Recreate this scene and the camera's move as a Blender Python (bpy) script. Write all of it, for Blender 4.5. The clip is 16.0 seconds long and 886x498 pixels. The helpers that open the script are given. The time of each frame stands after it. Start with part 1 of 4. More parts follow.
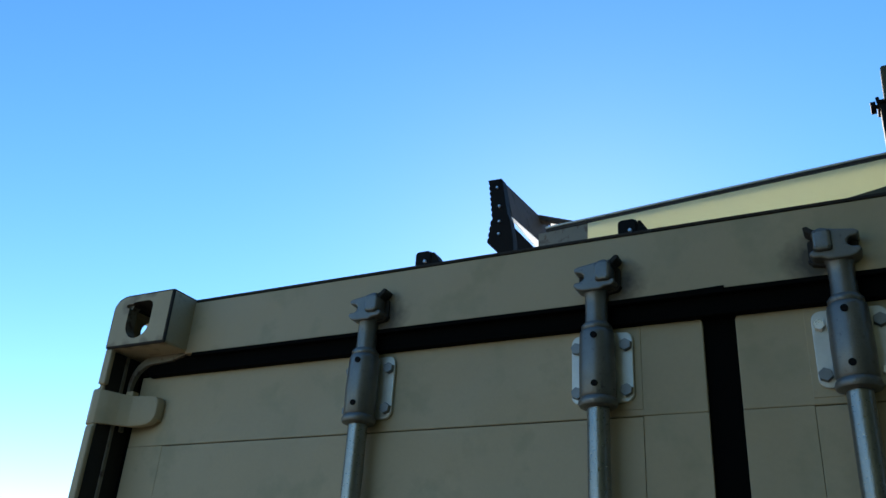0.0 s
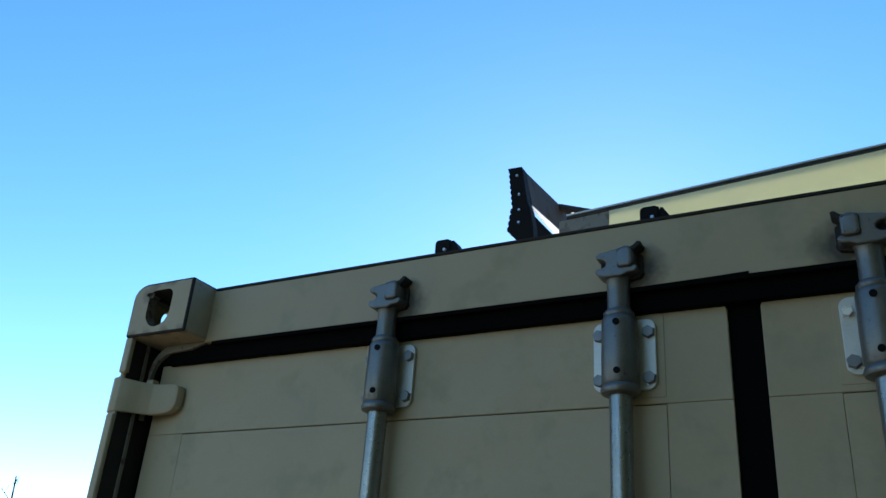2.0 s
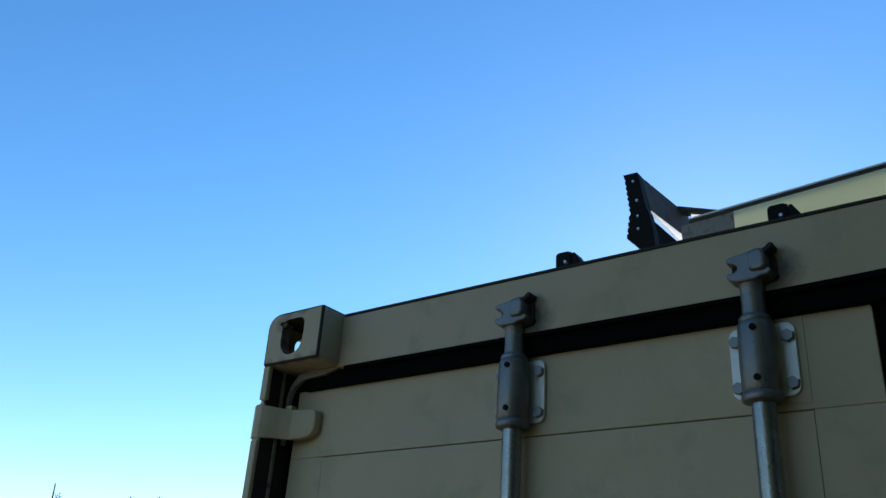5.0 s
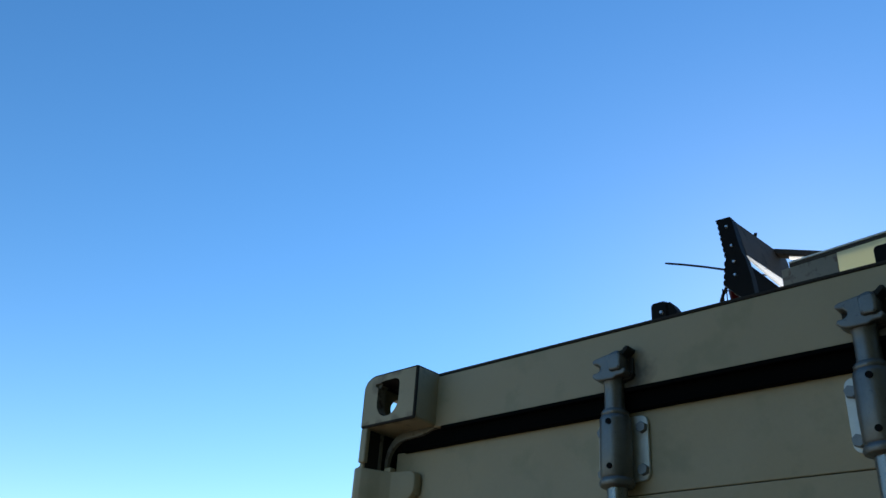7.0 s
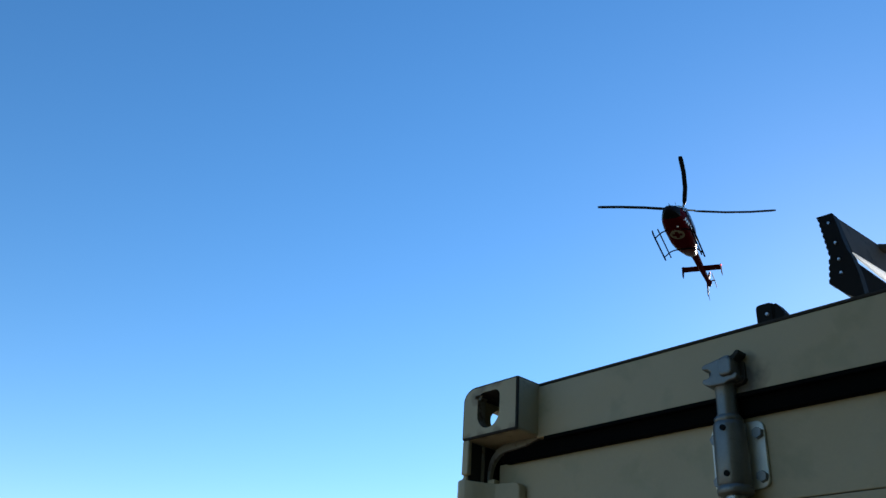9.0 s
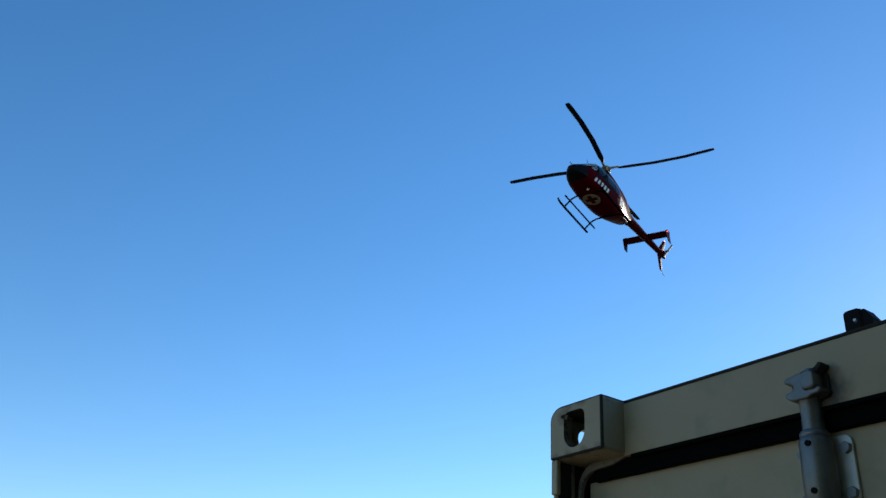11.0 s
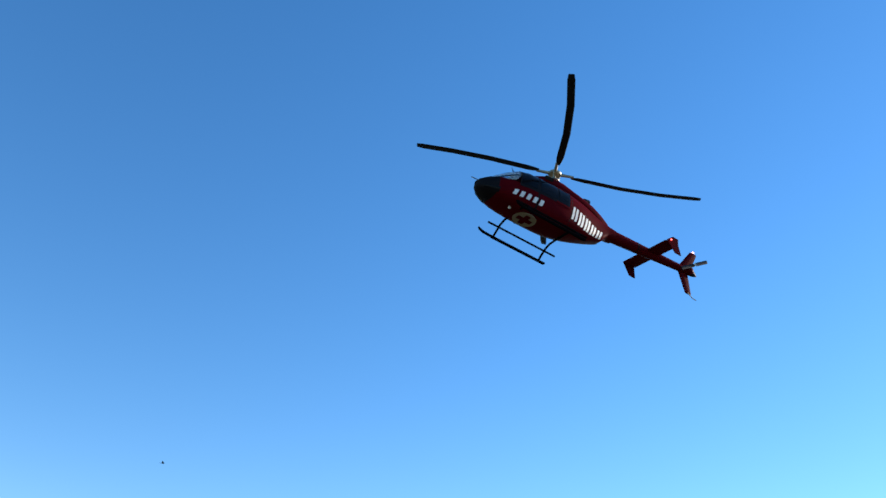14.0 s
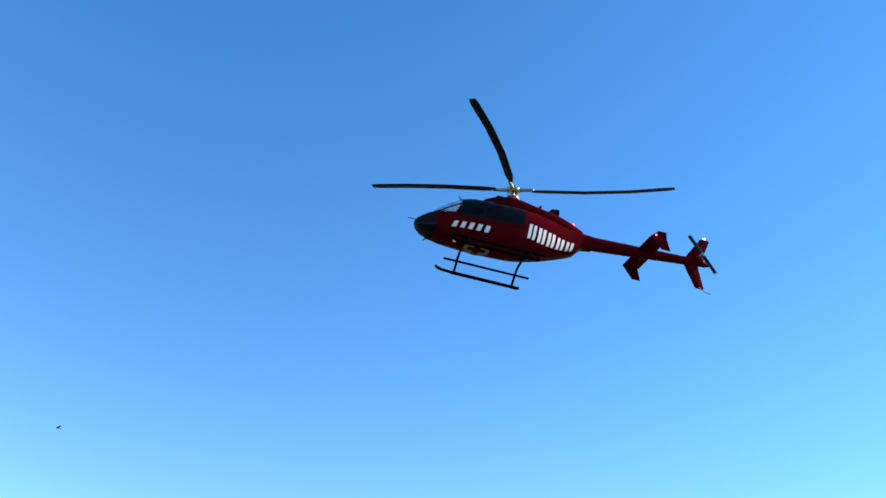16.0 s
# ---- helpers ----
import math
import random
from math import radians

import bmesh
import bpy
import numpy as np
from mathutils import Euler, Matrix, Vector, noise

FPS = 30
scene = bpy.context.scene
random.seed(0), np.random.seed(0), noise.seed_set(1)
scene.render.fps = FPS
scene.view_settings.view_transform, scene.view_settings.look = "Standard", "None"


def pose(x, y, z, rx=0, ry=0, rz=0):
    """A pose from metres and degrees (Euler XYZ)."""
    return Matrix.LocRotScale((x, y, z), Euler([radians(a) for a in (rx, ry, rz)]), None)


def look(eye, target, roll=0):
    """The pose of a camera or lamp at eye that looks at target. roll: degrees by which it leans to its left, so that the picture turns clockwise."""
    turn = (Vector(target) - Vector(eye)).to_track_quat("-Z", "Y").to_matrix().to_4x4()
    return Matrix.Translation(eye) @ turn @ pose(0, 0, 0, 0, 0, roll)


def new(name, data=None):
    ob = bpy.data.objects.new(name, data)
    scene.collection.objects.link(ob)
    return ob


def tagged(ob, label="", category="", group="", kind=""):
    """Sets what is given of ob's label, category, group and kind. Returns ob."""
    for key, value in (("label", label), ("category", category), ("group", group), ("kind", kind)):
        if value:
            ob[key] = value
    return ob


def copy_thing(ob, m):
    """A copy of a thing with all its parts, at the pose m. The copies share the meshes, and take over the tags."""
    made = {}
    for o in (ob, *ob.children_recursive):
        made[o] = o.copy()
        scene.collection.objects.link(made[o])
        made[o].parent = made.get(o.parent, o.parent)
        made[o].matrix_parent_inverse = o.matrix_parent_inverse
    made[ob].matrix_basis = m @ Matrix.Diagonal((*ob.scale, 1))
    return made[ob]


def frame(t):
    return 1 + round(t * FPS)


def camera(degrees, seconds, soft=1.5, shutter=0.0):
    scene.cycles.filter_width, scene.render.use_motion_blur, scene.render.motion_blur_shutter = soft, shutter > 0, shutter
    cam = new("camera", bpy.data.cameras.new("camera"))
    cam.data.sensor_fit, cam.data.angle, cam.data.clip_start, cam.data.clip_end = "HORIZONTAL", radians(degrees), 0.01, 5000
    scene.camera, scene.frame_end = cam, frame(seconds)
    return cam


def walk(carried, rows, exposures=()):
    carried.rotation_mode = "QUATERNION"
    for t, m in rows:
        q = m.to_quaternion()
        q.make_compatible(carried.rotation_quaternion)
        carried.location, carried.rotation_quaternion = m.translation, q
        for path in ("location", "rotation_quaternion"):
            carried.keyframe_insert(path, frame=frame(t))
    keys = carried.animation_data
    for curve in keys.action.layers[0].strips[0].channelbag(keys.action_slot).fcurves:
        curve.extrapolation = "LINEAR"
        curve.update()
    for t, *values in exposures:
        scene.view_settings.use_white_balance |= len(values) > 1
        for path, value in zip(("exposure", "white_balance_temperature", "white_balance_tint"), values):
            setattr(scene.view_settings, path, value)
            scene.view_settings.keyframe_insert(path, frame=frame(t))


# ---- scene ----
# ---------------------------------------------------------------- camera
CAMERA_ROWS = [
    (0, pose(1.417, -1.165, 1.943, 115.73, -3.55, 26.84)),
    (0.5, pose(1.418, -1.152, 1.944, 115.39, -3.33, 26.05)),
    (1, pose(1.413, -1.152, 1.947, 116.03, -3.66, 25.99)),
    (1.5, pose(1.406, -1.153, 1.937, 115.83, -4.42, 26.66)),
    (2, pose(1.407, -1.152, 1.936, 115.28, -4.00, 27.98)),
    (2.5, pose(1.411, -1.169, 1.945, 116.68, -4.10, 28.03)),
    (3, pose(1.408, -1.177, 1.948, 116.25, -4.01, 30.30)),
    (3.5, pose(1.413, -1.179, 1.945, 116.94, -4.11, 32.02)),
    (4, pose(1.409, -1.182, 1.939, 115.13, -3.32, 34.47)),
    (4.2, pose(1.404, -1.177, 1.938, 114.90, -3.44, 34.58)),
    (6.5, pose(1.390, -1.195, 1.960, 117.75, -3.51, 41.50)),
    (7, pose(1.384, -1.198, 1.954, 118.38, -3.75, 42.39)),
    (7.5, pose(1.370, -1.201, 1.961, 118.23, -3.80, 43.81)),
    (8, pose(1.363, -1.205, 1.959, 118.37, -3.97, 44.86)),
    (8.5, pose(1.357, -1.219, 1.956, 118.60, -4.19, 44.85)),
    (9, pose(1.338, -1.248, 1.954, 118.66, -3.70, 47.27)),
    (9.2, pose(1.344, -1.253, 1.958, 118.48, -3.82, 50.15)),
    (11.3, pose(1.429, -1.211, 1.987, 119.01, -3.41, 56.89)),
    (11.5, pose(1.425, -1.189, 1.971, 120.06, -3.33, 58.43)),
    (12, pose(1.459, -1.176, 1.949, 120.55, -3.32, 63.76)),
    (12.5, pose(1.487, -1.163, 1.955, 121.00, -3.26, 67.81)),
    (13, pose(1.496, -1.169, 1.954, 121.74, -3.28, 71.96)),
    (13.2, pose(1.493, -1.190, 1.925, 121.84, -4.91, 72.91)),
    (13.5, pose(1.492, -1.199, 1.922, 121.84, -4.90, 76.37)),
    (14, pose(1.490, -1.210, 1.930, 121.75, -4.85, 79.60)),
    (14.5, pose(1.486, -1.222, 1.935, 121.70, -4.80, 83.00)),
    (15, pose(1.482, -1.236, 1.938, 121.70, -4.80, 86.90)),
    (15.5, pose(1.478, -1.250, 1.940, 121.70, -4.80, 91.40)),
    (16, pose(1.475, -1.262, 1.940, 121.70, -4.80, 95.30)),
]
EXPOSURES = [(0, 0.86, 6500, 13), (1.2, 0.98, 6500, 13), (2.2, 0.95, 6500, 13), (3.4, 0.80, 6500, 13), (4, 0.71, 6500, 13), (7, 0.44, 6500, 13), (9, 0.40, 6480, 13), (11.5, 0.29, 6430, 13), (12.5, 0.37, 6400, 13), (14.5, 0.70, 6280, 13.5), (15.4, 0.78, 6220, 14), (16, 0.96, 6210, 14)]
cam = camera(55.28, 16.0, soft=1.5)
walk(cam, CAMERA_ROWS, EXPOSURES)

# ---------------------------------------------------------------- sky and sun
SUN_AZIMUTH, SUN_HEIGHT = -18.0, 22.0      # degrees clockwise from +y, degrees above the horizon
world = bpy.data.worlds.new("sky")
scene.world = world
world.use_nodes = True
sky = world.node_tree.nodes.new("ShaderNodeTexSky")
sky.sky_type, sky.sun_disc = "NISHITA", False
sky.sun_elevation, sky.sun_rotation = radians(SUN_HEIGHT), radians(SUN_AZIMUTH)
sky.air_density, sky.dust_density, sky.ozone_density, sky.altitude = 1.0, 0.05, 2.5, 100
back = world.node_tree.nodes["Background"]
deep = world.node_tree.nodes.new("ShaderNodeHueSaturation")
deep.inputs["Saturation"].default_value = 1.265
world.node_tree.links.new(sky.outputs[0], deep.inputs["Color"])
world.node_tree.links.new(deep.outputs[0], back.inputs[0])
back.inputs[1].default_value = 0.15
sun = new("sun", bpy.data.lights.new("sun", "SUN"))
sun.data.energy, sun.data.angle, sun.data.color = 4.8, radians(0.5), (1.0, 0.88, 0.70)
_az, _el = radians(SUN_AZIMUTH), radians(SUN_HEIGHT)
SUN_WAY = Vector((math.sin(_az) * math.cos(_el), math.cos(_az) * math.cos(_el), math.sin(_el)))
sun.matrix_world = look(SUN_WAY * 60, (0, 0, 0))


# ---------------------------------------------------------------- materials
def material(name, colour, rough=0.5, metal=0.0, vary=0.12, scale=8.0, fine=90.0, bump=0.15, stain=None, stain_at=0.62,
             coat=0.0, glow=None, gloss=0.5, stretch=(1, 1, 1), wave=0.0):
    """Paint, metal or rubber: two scales of colour change, uneven gloss, fine relief, and stains where given."""
    m = bpy.data.materials.new(name)
    m.use_nodes = True
    nt = m.node_tree
    n, l = nt.nodes, nt.links
    bsdf = n["Principled BSDF"]
    co = n.new("ShaderNodeTexCoord")
    mp = n.new("ShaderNodeMapping")
    mp.inputs["Scale"].default_value = stretch
    l.new(co.outputs["Object"], mp.inputs[0])

    def tex(s, detail):
        t = n.new("ShaderNodeTexNoise")
        t.inputs["Scale"].default_value, t.inputs["Detail"].default_value, t.inputs["Roughness"].default_value = s, detail, 0.6
        l.new(mp.outputs[0], t.inputs["Vector"])
        return t
    big, small = tex(scale, 4), tex(fine, 3)
    mix = n.new("ShaderNodeMix")
    mix.data_type = "RGBA"
    mix.inputs[6].default_value = (*[c * (1 - vary) for c in colour], 1)
    mix.inputs[7].default_value = (*[min(1, c * (1 + vary)) for c in colour], 1)
    add = n.new("ShaderNodeMath")
    add.operation = "MULTIPLY_ADD"
    add.inputs[1].default_value, add.inputs[2].default_value = 0.35, 0.0
    l.new(small.outputs[0], add.inputs[0])
    addb = n.new("ShaderNodeMath")
    addb.operation = "MULTIPLY_ADD"
    addb.inputs[1].default_value = 0.7
    l.new(big.outputs[0], addb.inputs[0])
    l.new(add.outputs[0], addb.inputs[2])
    l.new(addb.outputs[0], mix.inputs[0])
    out = mix.outputs[2]
    if stain:
        ramp = n.new("ShaderNodeMapRange")
        ramp.inputs[1].default_value, ramp.inputs[2].default_value = stain_at, stain_at + 0.12
        spot = tex(scale * 2.7, 8)
        l.new(spot.outputs[0], ramp.inputs[0])
        mix2 = n.new("ShaderNodeMix")
        mix2.data_type = "RGBA"
        l.new(ramp.outputs[0], mix2.inputs[0])
        l.new(out, mix2.inputs[6])
        mix2.inputs[7].default_value = (*stain, 1)
        out = mix2.outputs[2]
    l.new(out, bsdf.inputs["Base Color"])
    rr = n.new("ShaderNodeMapRange")
    rr.inputs[3].default_value, rr.inputs[4].default_value = max(0.03, rough - 0.12), min(1, rough + 0.12)
    l.new(small.outputs[0], rr.inputs[0])
    l.new(rr.outputs[0], bsdf.inputs["Roughness"])
    bsdf.inputs["Metallic"].default_value = metal
    bsdf.inputs["Specular IOR Level"].default_value = gloss
    bsdf.inputs["Coat Weight"].default_value = coat
    bsdf.inputs["Coat Roughness"].default_value = 0.08
    if bump:
        b = n.new("ShaderNodeBump")
        b.inputs["Strength"].default_value, b.inputs["Distance"].default_value = bump, 0.002
        l.new(small.outputs[0], b.inputs["Height"])
        l.new(b.outputs[0], bsdf.inputs["Normal"])
        if wave:
            w = n.new("ShaderNodeBump")
            w.inputs["Strength"].default_value, w.inputs["Distance"].default_value = 1.0, wave
            l.new(tex(2.6, 2).outputs[0], w.inputs["Height"])
            l.new(w.outputs[0], b.inputs["Normal"])
    if glow:
        bsdf.inputs["Emission Color"].default_value = (*glow[0], 1)
        bsdf.inputs["Emission Strength"].default_value = glow[1]
    return m


PAINT = material("olive_beige_paint", (0.415, 0.340, 0.212), 0.55, vary=0.14, scale=4, fine=160, bump=0.10, stain=(0.36, 0.31, 0.19), stain_at=0.54, gloss=0.35, wave=0.03)
PAINT_DARK = material("worn_and_shaded_paint", (0.20, 0.18, 0.14), 0.65, vary=0.2, scale=20, stain=(0.10, 0.06, 0.04), stain_at=0.55)
HEADER_PAINT = material("cam_shade_header_paint", (0.408, 0.334, 0.208), 0.55, vary=0.10, scale=4, fine=160, bump=0.10, stain=(0.355, 0.305, 0.187), stain_at=0.54, gloss=0.35, wave=0.03)
CORNER_PAINT = material("rust_streaked_corner_paint", (0.400, 0.328, 0.206), 0.58, vary=0.18, scale=9, fine=160, bump=0.14, stain=(0.27, 0.21, 0.13), stain_at=0.60, gloss=0.3)


def add_shade_or_rust(mat, spots, colour, inner, outer):
    """Ragged-edged dark spots round given places: painted shade by cams, rust on corners."""
    n, l = mat.node_tree.nodes, mat.node_tree.links
    bsdf = n["Principled BSDF"]
    out = bsdf.inputs["Base Color"].links[0].from_socket
    co = n.new("ShaderNodeTexCoord")
    rag = n.new("ShaderNodeTexNoise")
    rag.inputs["Scale"].default_value, rag.inputs["Detail"].default_value = 55, 5
    l.new(co.outputs["Object"], rag.inputs["Vector"])
    for spot in spots:
        d = n.new("ShaderNodeVectorMath")
        d.operation = "DISTANCE"
        d.inputs[1].default_value = spot
        l.new(co.outputs["Object"], d.inputs[0])
        a = n.new("ShaderNodeMath")
        a.operation = "MULTIPLY_ADD"
        a.inputs[1].default_value = 0.03
        l.new(rag.outputs[0], a.inputs[0])
        l.new(d.outputs["Value"], a.inputs[2])
        r = n.new("ShaderNodeMapRange")
        r.inputs[1].default_value, r.inputs[2].default_value, r.inputs[3].default_value, r.inputs[4].default_value = inner, outer, 0.85, 0.0
        l.new(a.outputs[0], r.inputs[0])
        m = n.new("ShaderNodeMix")
        m.data_type = "RGBA"
        l.new(r.outputs[0], m.inputs[0])
        l.new(out, m.inputs[6])
        m.inputs[7].default_value = (*colour, 1)
        out = m.outputs[2]
    l.new(out, bsdf.inputs["Base Color"])


# The shadow beside each cam is put into the header's colour.
add_shade_or_rust(HEADER_PAINT, [(x, 0.0656, 2.497) for x in (0.636, 1.068, 1.368, 1.802)], (0.035, 0.03, 0.025), 0.034, 0.068)
add_shade_or_rust(CORNER_PAINT, [(x, 0.0, z) for x in (0.012, 0.055, 0.105, 0.150) for z in (2.473,)] + [(0.100, 0.0, 2.594), (0.055, 0.004, 2.590), (0.042, 0.0, 2.566)], (0.085, 0.05, 0.032), 0.012, 0.036)
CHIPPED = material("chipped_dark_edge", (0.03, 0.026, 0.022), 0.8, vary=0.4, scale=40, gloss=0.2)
INNER = material("dark_inner_and_notch_shade", (0.035, 0.033, 0.03), 0.8, gloss=0.15, vary=0.3, scale=18)
GASKET = material("black_rubber", (0.003, 0.003, 0.003), 0.9, gloss=0.05, vary=0.3, scale=25, bump=0.2)
ZINC = material("galvanised_steel", (0.25, 0.258, 0.250), 0.31, metal=0.9, vary=0.30, scale=30, fine=220, bump=0.25, stain=(0.22, 0.24, 0.26), stain_at=0.64)
CAST = material("cast_zinc", (0.165, 0.163, 0.150), 0.38, metal=0.6, vary=0.35, scale=45, fine=350, bump=0.25, stain=(0.09, 0.09, 0.086), stain_at=0.61)
PLATE = material("bright_zinc_plate", (0.58, 0.58, 0.53), 0.42, metal=0.35, vary=0.18, scale=40, fine=240, bump=0.2)
BOLT = material("dull_bolt_steel", (0.20, 0.21, 0.21), 0.5, metal=0.6, vary=0.25, scale=80)
HOLE = material("dark_recess", (0.006, 0.006, 0.006), 0.9, gloss=0.15, bump=0)
ROOF = material("cream_roof_paint", (0.74, 0.70, 0.56), 0.6, vary=0.1, scale=3, stain=(0.42, 0.36, 0.26), stain_at=0.68)
CREAM = material("cream_painted_rail", (0.70, 0.71, 0.56), 0.42, vary=0.12, scale=6, fine=60, stain=(0.55, 0.5, 0.36), stain_at=0.72, stretch=(0.5, 1, 1))
ALU = material("mill_aluminium", (0.48, 0.49, 0.50), 0.38, metal=0.9, vary=0.12, scale=12, fine=180, stretch=(1, 0.2, 1))
ALU_DARK = material("weathered_aluminium", (0.050, 0.044, 0.040), 0.75, metal=0.0, vary=0.45, scale=14, fine=160, gloss=0.2, stain=(0.016, 0.014, 0.013), stain_at=0.56)
BLACK = material("black_plastic", (0.009, 0.009, 0.009), 0.62, gloss=0.07, vary=0.3, scale=30)
MATT = material("matt_black_paint", (0.006, 0.006, 0.006), 0.9, gloss=0.03, vary=0.3, scale=25)
GREYBOX = material("grey_green_panel", (0.09, 0.09, 0.065), 0.8, vary=0.4, scale=14, gloss=0.1)
SCREW = material("bright_screw", (0.8, 0.78, 0.72), 0.3, metal=0.7, vary=0.1)
GRAVEL = material("tan_bounce_gravel", (0.21, 0.165, 0.11), 0.95, vary=0.35, scale=0.6, fine=18, bump=0.6)
LIGHT_BLOCK = material("dark_green_light_block", (0.028, 0.045, 0.026), 0.85, vary=0.3, scale=2)
TURF = material("dark_rough_grass", (0.035, 0.04, 0.022), 0.95, vary=0.4, scale=0.08, fine=3, bump=0.5)
BARK = material("grey_bark", (0.06, 0.05, 0.044), 0.9, vary=0.35, scale=9, fine=60)
RED = material("deep_red_aircraft_paint", (0.082, 0.0022, 0.0052), 0.40, vary=0.2, scale=1.6, fine=30, bump=0.02, gloss=0.08)
NOSE = material("black_anti_glare_paint", (0.006, 0.005, 0.006), 0.6, vary=0.25, scale=4, gloss=0.1)
MARK = material("white_marking", (0.82, 0.80, 0.76), 0.4, vary=0.04, bump=0.02)
GOLD = material("cream_emblem", (0.27, 0.215, 0.13), 0.5, vary=0.12, scale=6)
BLADE = material("matt_black_blade", (0.010, 0.010, 0.011), 0.55, gloss=0.15, vary=0.3, scale=6)
SKID = material("blue_grey_skid_paint", (0.004, 0.004, 0.005), 0.9, gloss=0.0, vary=0.2, scale=9)
HUB = material("worn_hub_metal", (0.35, 0.31, 0.22), 0.45, metal=0.6, vary=0.3, scale=14)
REDLAMP = material("red_position_light", (0.6, 0.03, 0.03), 0.2, glow=((1.0, 0.12, 0.10), 2.5))
WHITELAMP = material("pale_beacon", (0.8, 0.6, 0.6), 0.2, glow=((1.0, 0.45, 0.42), 2.5))
BIRD = material("dark_feathers", (0.03, 0.028, 0.026), 0.8, vary=0.3, scale=20)
GLASS_DARK = material("tinted_window", (0.005, 0.005, 0.006), 0.12, vary=0.3, scale=3, bump=0, gloss=0.08)
GAP_WHITE = material("white_translucent_gap", (0.85, 0.85, 0.83), 0.35, vary=0.04)
for _mat, _tint, _share in ((CREAM, (0.78, 0.79, 0.56, 1), 0.34), (GAP_WHITE, (1.0, 1.0, 1.0, 1), 0.97)):
    _n, _l = _mat.node_tree.nodes, _mat.node_tree.links
    _t, _m = _n.new("ShaderNodeBsdfTranslucent"), _n.new("ShaderNodeMixShader")
    _t.inputs["Color"].default_value = _tint
    _m.inputs[0].default_value = _share
    _l.new(_n["Principled BSDF"].outputs[0], _m.inputs[1])
    _l.new(_t.outputs[0], _m.inputs[2])
    _l.new(_m.outputs[0], _n["Material Output"].inputs["Surface"])
RED.node_tree.nodes["Principled BSDF"].inputs["IOR"].default_value = 1.14
GLASS = bpy.data.materials.new("windshield_glass")
GLASS.use_nodes = True
_g = GLASS.node_tree.nodes["Principled BSDF"]
_g.inputs["Base Color"].default_value = (0.75, 0.82, 0.85, 1)
_g.inputs["Roughness"].default_value = 0.05
_g.inputs["Transmission Weight"].default_value = 0.75
_g.inputs["IOR"].default_value = 1.1


# ---------------------------------------------------------------- mesh helpers
def finish(bm, smooth=False):
    bmesh.ops.recalc_face_normals(bm, faces=bm.faces[:])
    if smooth:
        for f in bm.faces:
            f.smooth = True
        for e in bm.edges:
            if len(e.link_faces) == 2 and e.calc_face_angle(0) > 0.7:
                e.smooth = False
    return bm


def part(name, bm, mat, parent=None, label="", smooth=False):
    """Links a bmesh as one mesh object, under a thing or a part."""
    finish(bm, smooth)
    me = bpy.data.meshes.new(name)
    bm.to_mesh(me)
    bm.free()
    for m in (mat if isinstance(mat, (list, tuple)) else [mat]):
        me.materials.append(m)
    ob = new(name, me)
    if parent is not None:
        ob.parent = parent
    if label:
        ob["label"] = label
    return ob


def thing(name, label, category, at=None, group="", kind=""):
    ob = new(name)
    ob.empty_display_size = 0.05
    if at is not None:
        ob.matrix_basis = at
    return tagged(ob, label, category, group, kind)


def box(x0, x1, y0, y1, z0, z1, bevel=0.0, seg=2, bm=None):
    own = bm is None
    bm = bm or bmesh.new()
    made = bmesh.ops.create_cube(bm, size=1.0, matrix=Matrix.Translation(((x0 + x1) / 2, (y0 + y1) / 2, (z0 + z1) / 2)) @ Matrix.Diagonal((x1 - x0, y1 - y0, z1 - z0, 1)))
    if bevel:
        es = list({e for v in made["verts"] for e in v.link_edges})
        bmesh.ops.bevel(bm, geom=es, offset=bevel, segments=seg, profile=0.5, affect="EDGES")
    return bm


def tube(points, radius, sides=10, bm=None, caps=True):
    """A round tube along points; radius: one, or one for each point."""
    bm = bm or bmesh.new()
    pts = [Vector(p) for p in points]
    rs = radius if isinstance(radius, (list, tuple)) else [radius] * len(pts)
    rings, ref = [], None
    for i, p in enumerate(pts):
        d = (pts[min(i + 1, len(pts) - 1)] - pts[max(i - 1, 0)]).normalized()
        if ref is None:
            ref = Vector((0, 0, 1)) if abs(d.z) < 0.9 else Vector((0, 1, 0))
        a = d.cross(ref).normalized()
        b = a.cross(d).normalized()
        ref = b
        rings.append([bm.verts.new(p + rs[i] * (math.cos(t) * a + math.sin(t) * b)) for t in [2 * math.pi * k / sides for k in range(sides)]])
    for r, s in zip(rings, rings[1:]):
        for k in range(sides):
            bm.faces.new((r[k], r[(k + 1) % sides], s[(k + 1) % sides], s[k]))
    if caps:
        bm.faces.new(rings[0][::-1])
        bm.faces.new(rings[-1])
    return bm


def turned(profile, x, y, sides=28):
    """A body turned about the upright line at x, y; profile: (z, radius), from below."""
    bm = bmesh.new()
    return tube([(x, y, z) for z, _ in profile], [r for _, r in profile], sides, bm)


def prism(outline, y0, y1, bevel=0.0):
    """An outline in x and z, as thick as y0 to y1."""
    bm = bmesh.new()
    a = [bm.verts.new((x, y0, z)) for x, z in outline]
    b = [bm.verts.new((x, y1, z)) for x, z in outline]
    n = len(a)
    bm.faces.new(a)
    bm.faces.new(b[::-1])
    for i in range(n):
        bm.faces.new((a[i], b[i], b[(i + 1) % n], a[(i + 1) % n]))
    finish(bm)
    if bevel:
        bmesh.ops.bevel(bm, geom=bm.edges[:], offset=bevel, segments=2, profile=0.5, affect="EDGES")
    return bm


def arc(cx, cz, rx, rz, a0, a1, n):
    return [(cx + rx * math.cos(radians(a0 + (a1 - a0) * i / n)), cz + rz * math.sin(radians(a0 + (a1 - a0) * i / n))) for i in range(n + 1)]


